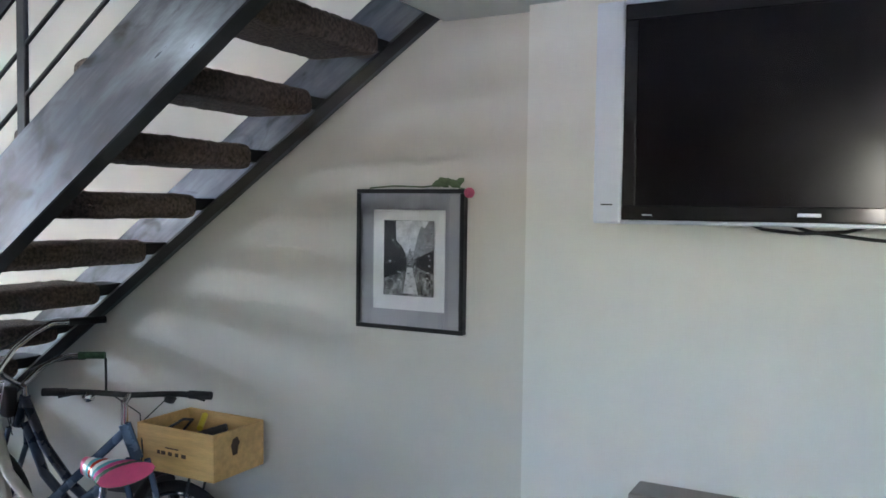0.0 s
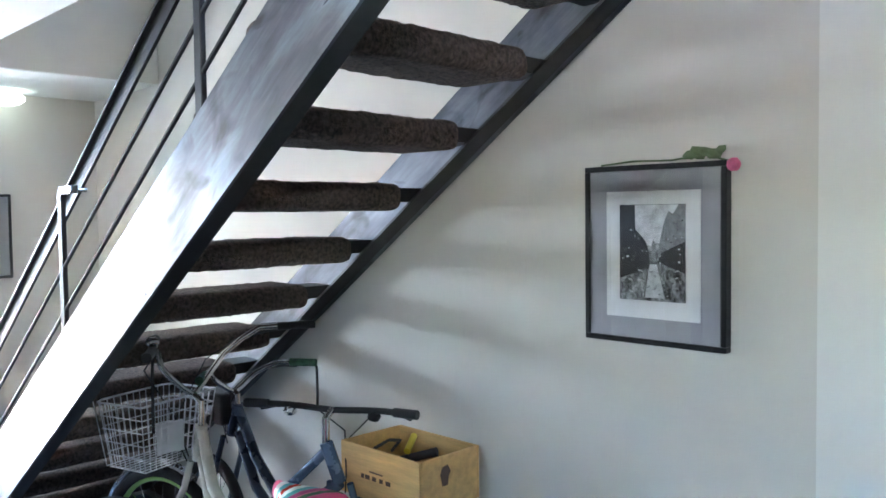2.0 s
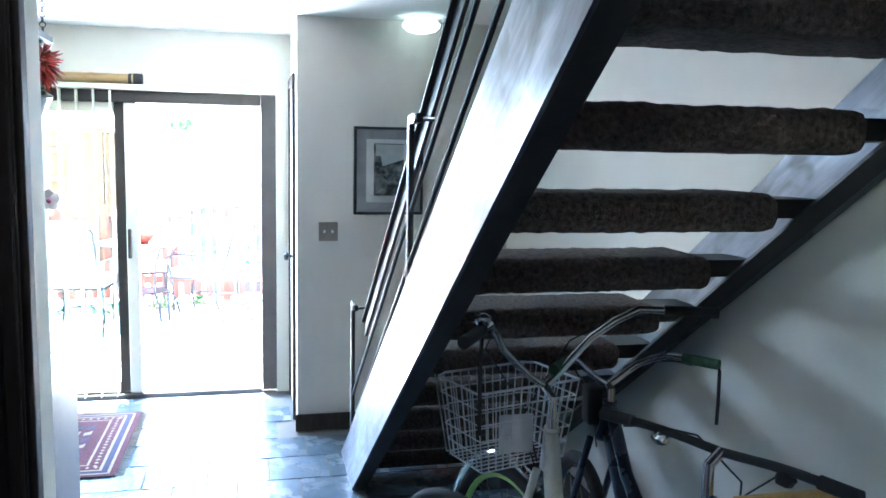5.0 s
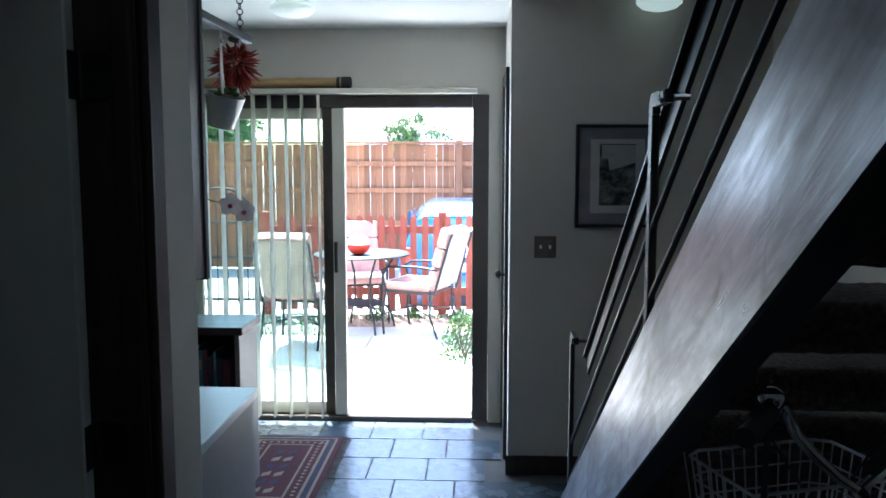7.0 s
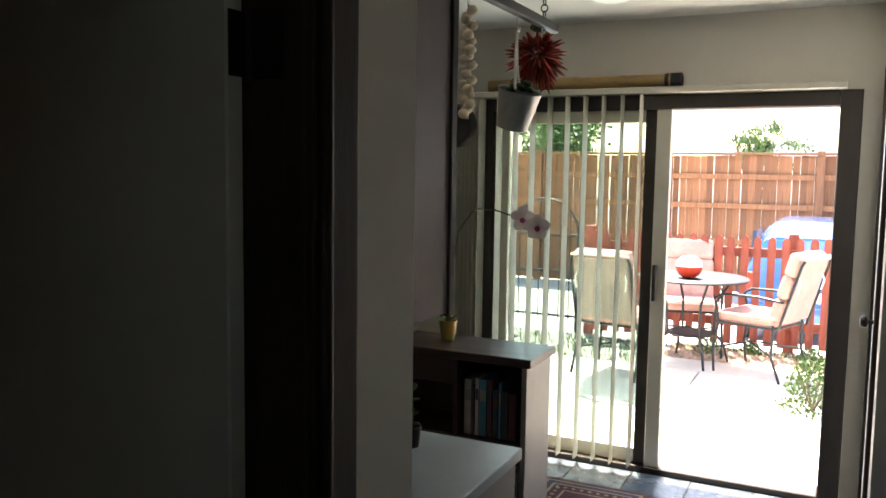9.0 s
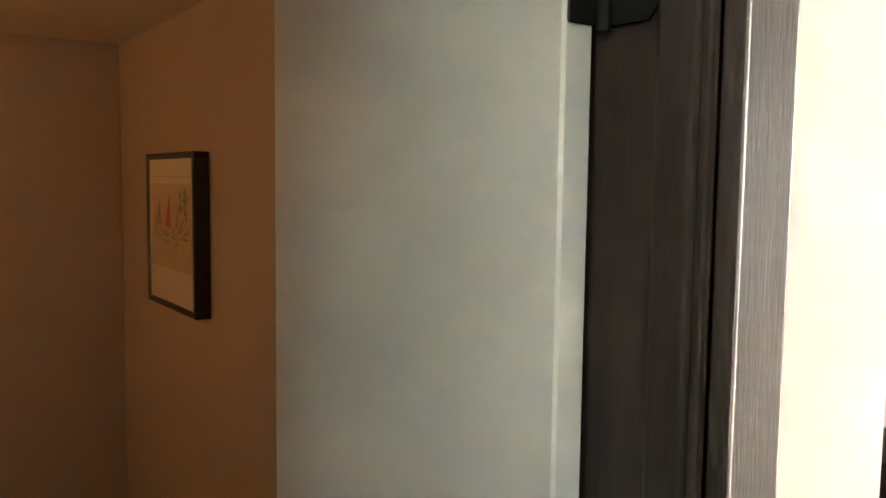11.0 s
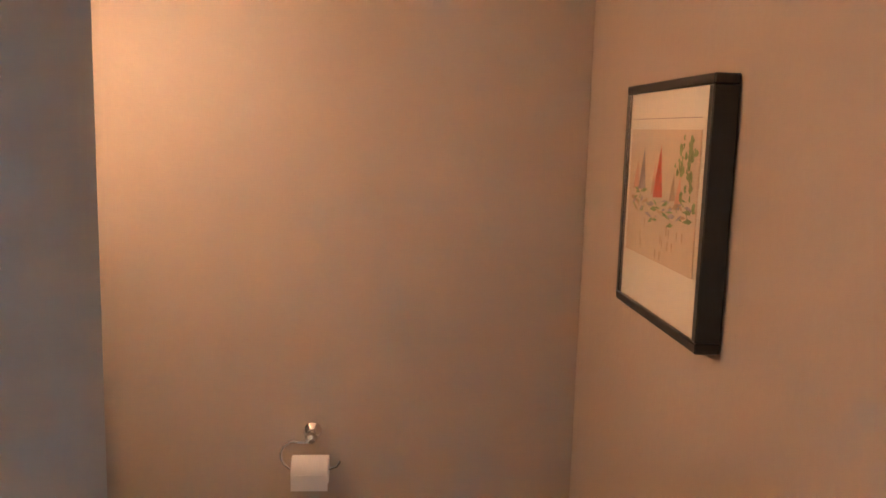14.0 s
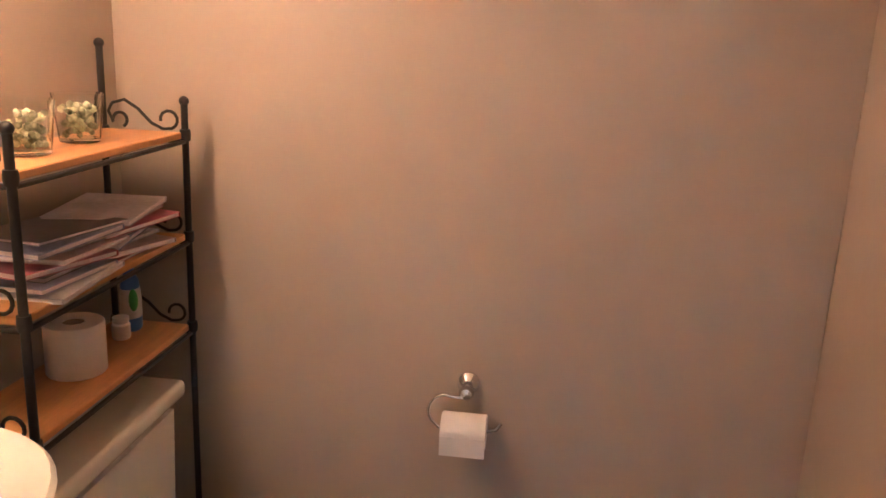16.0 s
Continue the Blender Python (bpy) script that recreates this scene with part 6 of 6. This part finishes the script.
leafy("tree", (-1.25, 24, -0.45), 1.5, 0.75, (-1.25, 24, 2.25), 2200, "leafy green tree behind the board fence", 0.10, 3)
leafy("tree", (-6.3, 23, -0.45), 1.6, 1.3, (-6.3, 23, 2.4), 3200, "broad green tree behind the board fence", 0.15, 5)
leafy("tree", (-11.5, 22, -0.45), 1.7, 2.0, (-11.5, 22, 2.8), 3200, "broad green tree far behind the fence", 0.15, 8)
# neighbouring roof beyond the fence
nh = thing("neighbour_house", (-1.2, 34, -0.45), "pale house roof beyond the board fence", "house")
part("wall", box(NB(), -4.0, 1.6, 32, 38, -0.45, 2.05), CREAM, nh)
part("roof", prism(NB(), [(-4.3, 2.05), (1.9, 2.05), (-1.0, 2.78), (-1.2, 2.78)], "y", 31.6, 38.4), mat("pale_grey_shingle", (0.42, 0.42, 0.43), 0.9, vary=0.2, scale=3), nh)
bm = NB()
for i in range(900):
    a, r = random.uniform(0, 6.28), math.sqrt(random.random())
    z = random.random()
    p = Vector((0.70 + 0.24 * r * (1.1 - z * 0.6) * math.cos(a), 7.75 + 0.24 * r * (1.1 - z * 0.6) * math.sin(a), -0.03 + 0.36 * z))
    m = Euler((random.uniform(0, 6), random.uniform(0, 6), random.uniform(0, 6))).to_matrix()
    bm.faces.new([bm.verts.new(p + m @ Vector(v) * 0.035) for v in ((-0.5, 0, 0), (0, -0.3, 0), (0.5, 0, 0), (0, 0.3, 0))])
bs = thing("bush", (0.70, 7.75, -0.03), "small green bush by the patio door", "bush")
tagged(part("leaves", bm, FOLIAGE, bs), kind="stuff")
bm = NB()
for i in range(9):
    a = i * 0.7
    tube(bm, [(0.70, 7.75, -0.035), (0.70 + 0.1 * math.cos(a), 7.75 + 0.1 * math.sin(a), 0.2)], 0.005, 5)
part("twigs", bm, BARK, bs)
# patio table and chairs
pt = thing("patio_table", (-0.32, 8.9, -0.03), "round black mesh patio table on scrolled legs", "table")
part("tabletop", lathe(NB(), [(0.44, 0.70), (0.462, 0.702), (0.465, 0.715), (0.455, 0.722), (0.01, 0.722)], (-0.32, 8.9, 0), 40), WROUGHT, pt, "", True)
part("lower_shelf", lathe(NB(), [(0.20, 0.22), (0.205, 0.235), (0.01, 0.236)], (-0.32, 8.9, 0), 28), WROUGHT, pt, "", True)
for k in range(4):
    a = k * math.pi / 2 + 0.5
    d = Vector((math.cos(a), math.sin(a), 0))
    c = Vector((-0.32, 8.9, 0))
    part("leg", tube(NB(), [c + d * 0.34 + Vector((0, 0, -0.03)), c + d * 0.30 + Vector((0, 0, 0.12)), c + d * 0.20 + Vector((0, 0, 0.24)), c + d * 0.22 + Vector((0, 0, 0.5)), c + d * 0.36 + Vector((0, 0, 0.70))], 0.011, 8), WROUGHT, pt, "", True)
rb = thing("glazed_ball", (-0.33, 8.75, 0.72), "orange-red and white glazed ball on the patio table", "ball")
part("ball_body", lathe(NB(), [(0.042, 0.001), (0.082, 0.025), (0.106, 0.066), (0.109, 0.099)], (-0.33, 8.75, 0.722), 28), REDBALL, rb, "", True)
part("ball_top", lathe(NB(), [(0.109, 0.100), (0.103, 0.132), (0.082, 0.165), (0.042, 0.186), (0.005, 0.19)], (-0.33, 8.75, 0.722), 28), STRIPE, rb, "white upper half", True)


def patio_chair(at, turn):
    th = thing("patio_chair", (0, 0, 0), "black iron patio chair with a faded pink tufted cushion", "chair", "patio chairs")
    bm = NB()
    box(bm, -0.235, 0.235, -0.25, 0.24, 0.42, 0.51, 0.035, 4)
    seat = part("seat_cushion", bm, CUSHION, th, "faded pink seat cushion", True)
    part("piping", tube(NB(), [(-0.232, -0.245, 0.50), (0.232, -0.245, 0.50), (0.232, 0.235, 0.50), (-0.232, 0.235, 0.50)], 0.009, 6, True), STRIPE, seat, "pale piping", True)
    tilt = pose(0, 0.25, 0.47, -16, 0, 0)
    for z0, z1 in ((0.0, 0.19), (0.192, 0.38), (0.382, 0.57)):
        bm = NB()
        box(bm, -0.235, 0.235, -0.075, 0.03, z0, z1, 0.03, 4)
        turned(bm, 0, tilt)
        part("back_cushion", bm, CUSHION, th, "faded pink back cushion", True)
    bm = NB()
    box(bm, -0.23, 0.23, 0.031, 0.047, 0.01, 0.53, 0.007, 2)
    turned(bm, 0, tilt)
    part("cushion_backing", bm, MESHBACK, th, "taupe cloth back of the cushion")
    bm = NB()
    tube(bm, arc((0, 0, 0.535), (1, 0, 0), (0, 0.5, 1), 0.215, 0, 180, 12), 0.04, 10, radii=[0.02] + [0.038] * 11 + [0.02])
    for v in bm.verts:
        v.co.z = 0.535 + (v.co.z - 0.535) * 0.28
        v.co.y += 0.02
    turned(bm, 0, tilt)
    part("head_roll", bm, CUSHION, th, "rolled pink cushion top", True)
    for x in (-0.2, 0.2):
        bm = NB()
        tube(bm, [(x, 0.05, 0.40), (x * 1.08, 0.07, 0.36), (x * 1.02, 0.075, 0.28)], 0.007, 6)
        turned(bm, 0, tilt)
        part("cushion_tie", bm, STRIPE, th, "pale cushion tie", True)
    for x in (-0.25, 0.25):
        part("arm", tube(NB(), [(x, 0.31, 0.64), (x, 0.1, 0.66), (x, -0.2, 0.65), (x, -0.27, 0.61), (x, -0.25, 0.53), (x, -0.23, 0.43)], 0.011, 8), WROUGHT, th, "", True)
        part("front_leg", tube(NB(), [(x, -0.22, 0.43), (x * 1.05, -0.26, 0.2), (x * 1.08, -0.24, 0.0)], 0.011, 8), WROUGHT, th, "", True)
        part("back_leg", tube(NB(), [(x, 0.24, 0.45), (x * 1.05, 0.24, 0.2), (x * 1.08, 0.32, 0.0)], 0.011, 8), WROUGHT, th, "", True)
        bm = NB()
        tube(bm, [(x, 0.045, -0.05), (x, 0.055, 0.5), (x * 0.9, 0.055, 0.54)], 0.011, 8)
        turned(bm, 0, tilt)
        part("back_post", bm, WROUGHT, th, "", True)
    part("seat_frame", tube(NB(), [(-0.25, -0.24, 0.42), (0.25, -0.24, 0.42), (0.25, 0.25, 0.42), (-0.25, 0.25, 0.42)], 0.011, 8, True), WROUGHT, th)
    part("stretcher", tube(NB(), [(-0.26, -0.25, 0.2), (0, -0.05, 0.23), (0.26, 0.24, 0.2)], 0.008, 8), WROUGHT, th, "", True)
    part("stretcher", tube(NB(), [(0.26, -0.25, 0.2), (0, -0.05, 0.25), (-0.26, 0.24, 0.2)], 0.008, 8), WROUGHT, th, "", True)
    th.matrix_basis = pose(*at, 0, 0, turn)
    return th


c1 = patio_chair((0.24, 8.82, -0.03), -112)
copy_thing(c1, pose(-0.80, 8.30, -0.03, 0, 0, 172))
copy_thing(c1, pose(-0.42, 9.42, -0.06, 0, 0, 15))
# parked car
cr_ = thing("parked_car", (0.6, 13.2, -0.45), "bright blue hatchback parked beyond the picket fence", "car")
prof = [(-0.86, 0.30), (0.86, 0.30), (0.90, 0.62), (0.86, 0.86), (0.66, 1.38), (0.52, 1.47), (-0.52, 1.47), (-0.66, 1.38), (-0.86, 0.86), (-0.90, 0.62)]
bm = NB()
secs = ((12.0, 0.42, 0.92), (12.15, 0.86, 1.0), (12.9, 1.0, 1.0), (14.4, 1.0, 1.0), (14.9, 0.66, 1.0), (15.7, 0.60, 0.97), (15.95, 0.45, 0.86))
prev = None
for y, kz, kx in secs:
    rg_ = [bm.verts.new((0.6 + x * kx, y, -0.45 + 0.30 + (z - 0.30) * (kz if z > 0.8 else min(1, kz + 0.25)))) for x, z in prof]
    if prev:
        for q in range(10):
            bm.faces.new((prev[q], prev[(q + 1) % 10], rg_[(q + 1) % 10], rg_[q]))
    else:
        bm.faces.new(rg_)
    prev = rg_
bm.faces.new(prev[::-1])
bmesh.ops.bevel(bm, geom=list(bm.edges), offset=0.03, segments=2, affect="EDGES")
part("body", bm, CARBLUE, cr_, "", True)
bm = NB()
prism(bm, [(0.6 - 0.62, 0.47), (0.6 + 0.62, 0.47), (0.6 + 0.48, 0.86), (0.6 - 0.48, 0.86)], "y", 0, 0.02)
for v in bm.verts:
    v.co.y += 12.06 + (v.co.z - 0.47) * 0.50
part("rear_window", bm, CARGLASS, cr_)
for sx in (-1, 1):
    part("side_window", prism(NB(), [(12.7, 0.47), (14.6, 0.47), (14.15, 0.88), (12.95, 0.88)], "x", 0.6 + sx * 0.80 - 0.02, 0.6 + sx * 0.80 + 0.02), CARGLASS, cr_)
    part("tail_light", box(NB(), 0.6 + sx * 0.76 - 0.07, 0.6 + sx * 0.76 + 0.07, 12.04, 12.10, 0.22, 0.44, 0.02, 2), REDBALL, cr_)
    for y in (12.6, 15.1):
        w_ = part("wheel", lathe(NB(), [(0.18, -0.1), (0.29, -0.1), (0.31, -0.07), (0.31, 0.07), (0.29, 0.1), (0.18, 0.1)], (0.6 + sx * 0.80, y, -0.14), 24, "x"), TYRE, cr_, "", True)
        part("rim", lathe(NB(), [(0.17, -0.095), (0.175, 0.0), (0.17, 0.095)], (0.6 + sx * 0.80, y, -0.14), 20, "x"), CHROME, w_, "", True)
part("bumper", box(NB(), -0.24, 1.44, 11.93, 12.04, -0.14, 0.08, 0.03, 2), CARBLUE, cr_, "", True)
part("number_plate", box(NB(), 0.40, 0.80, 11.99, 12.02, 0.12, 0.24, 0.004), STRIPE, cr_)

# ---- slate floor tiles ----
T = 0.305
shapes = []
for k in range(8):
    bm = NB()
    n = 4
    g = [[bm.verts.new((i * (T - 0.009) / n, j * (T - 0.009) / n, 0.0025 * noise.noise(Vector((i * 0.9 + k * 7.1, j * 0.9, k * 3.3))))) for j in range(n + 1)] for i in range(n + 1)]
    for i in range(n):
        for j in range(n):
            bm.faces.new((g[i][j], g[i + 1][j], g[i + 1][j + 1], g[i][j + 1]))
    rim = [g[i][0] for i in range(n + 1)] + [g[n][j] for j in range(1, n + 1)] + [g[i][n] for i in range(n - 1, -1, -1)] + [g[0][j] for j in range(n - 1, 0, -1)]
    low = [bm.verts.new((v.co.x, v.co.y, -0.0078)) for v in rim]
    for a in range(len(rim)):
        b = (a + 1) % len(rim)
        bm.faces.new((rim[a], low[a], low[b], rim[b]))
    shapes.append(mesh_of("tile", bm, SLATE, True))
for j in range(17):
    y = YP - 0.035 - (j + 1) * T
    off = (0.0, 0.15, 0.06, 0.21)[j % 4]
    for i in range(14):
        x = -1.95 + off + i * T
        if x + T > XW or (y < YK and x < XB - 0.05) or (y + T > YS and x + T > XR + 0.02):
            continue
        ob = new("tile", shapes[(i * 5 + j * 3) % 8])
        ob.location = (x, y, -0.0005)
        ob.parent = floor
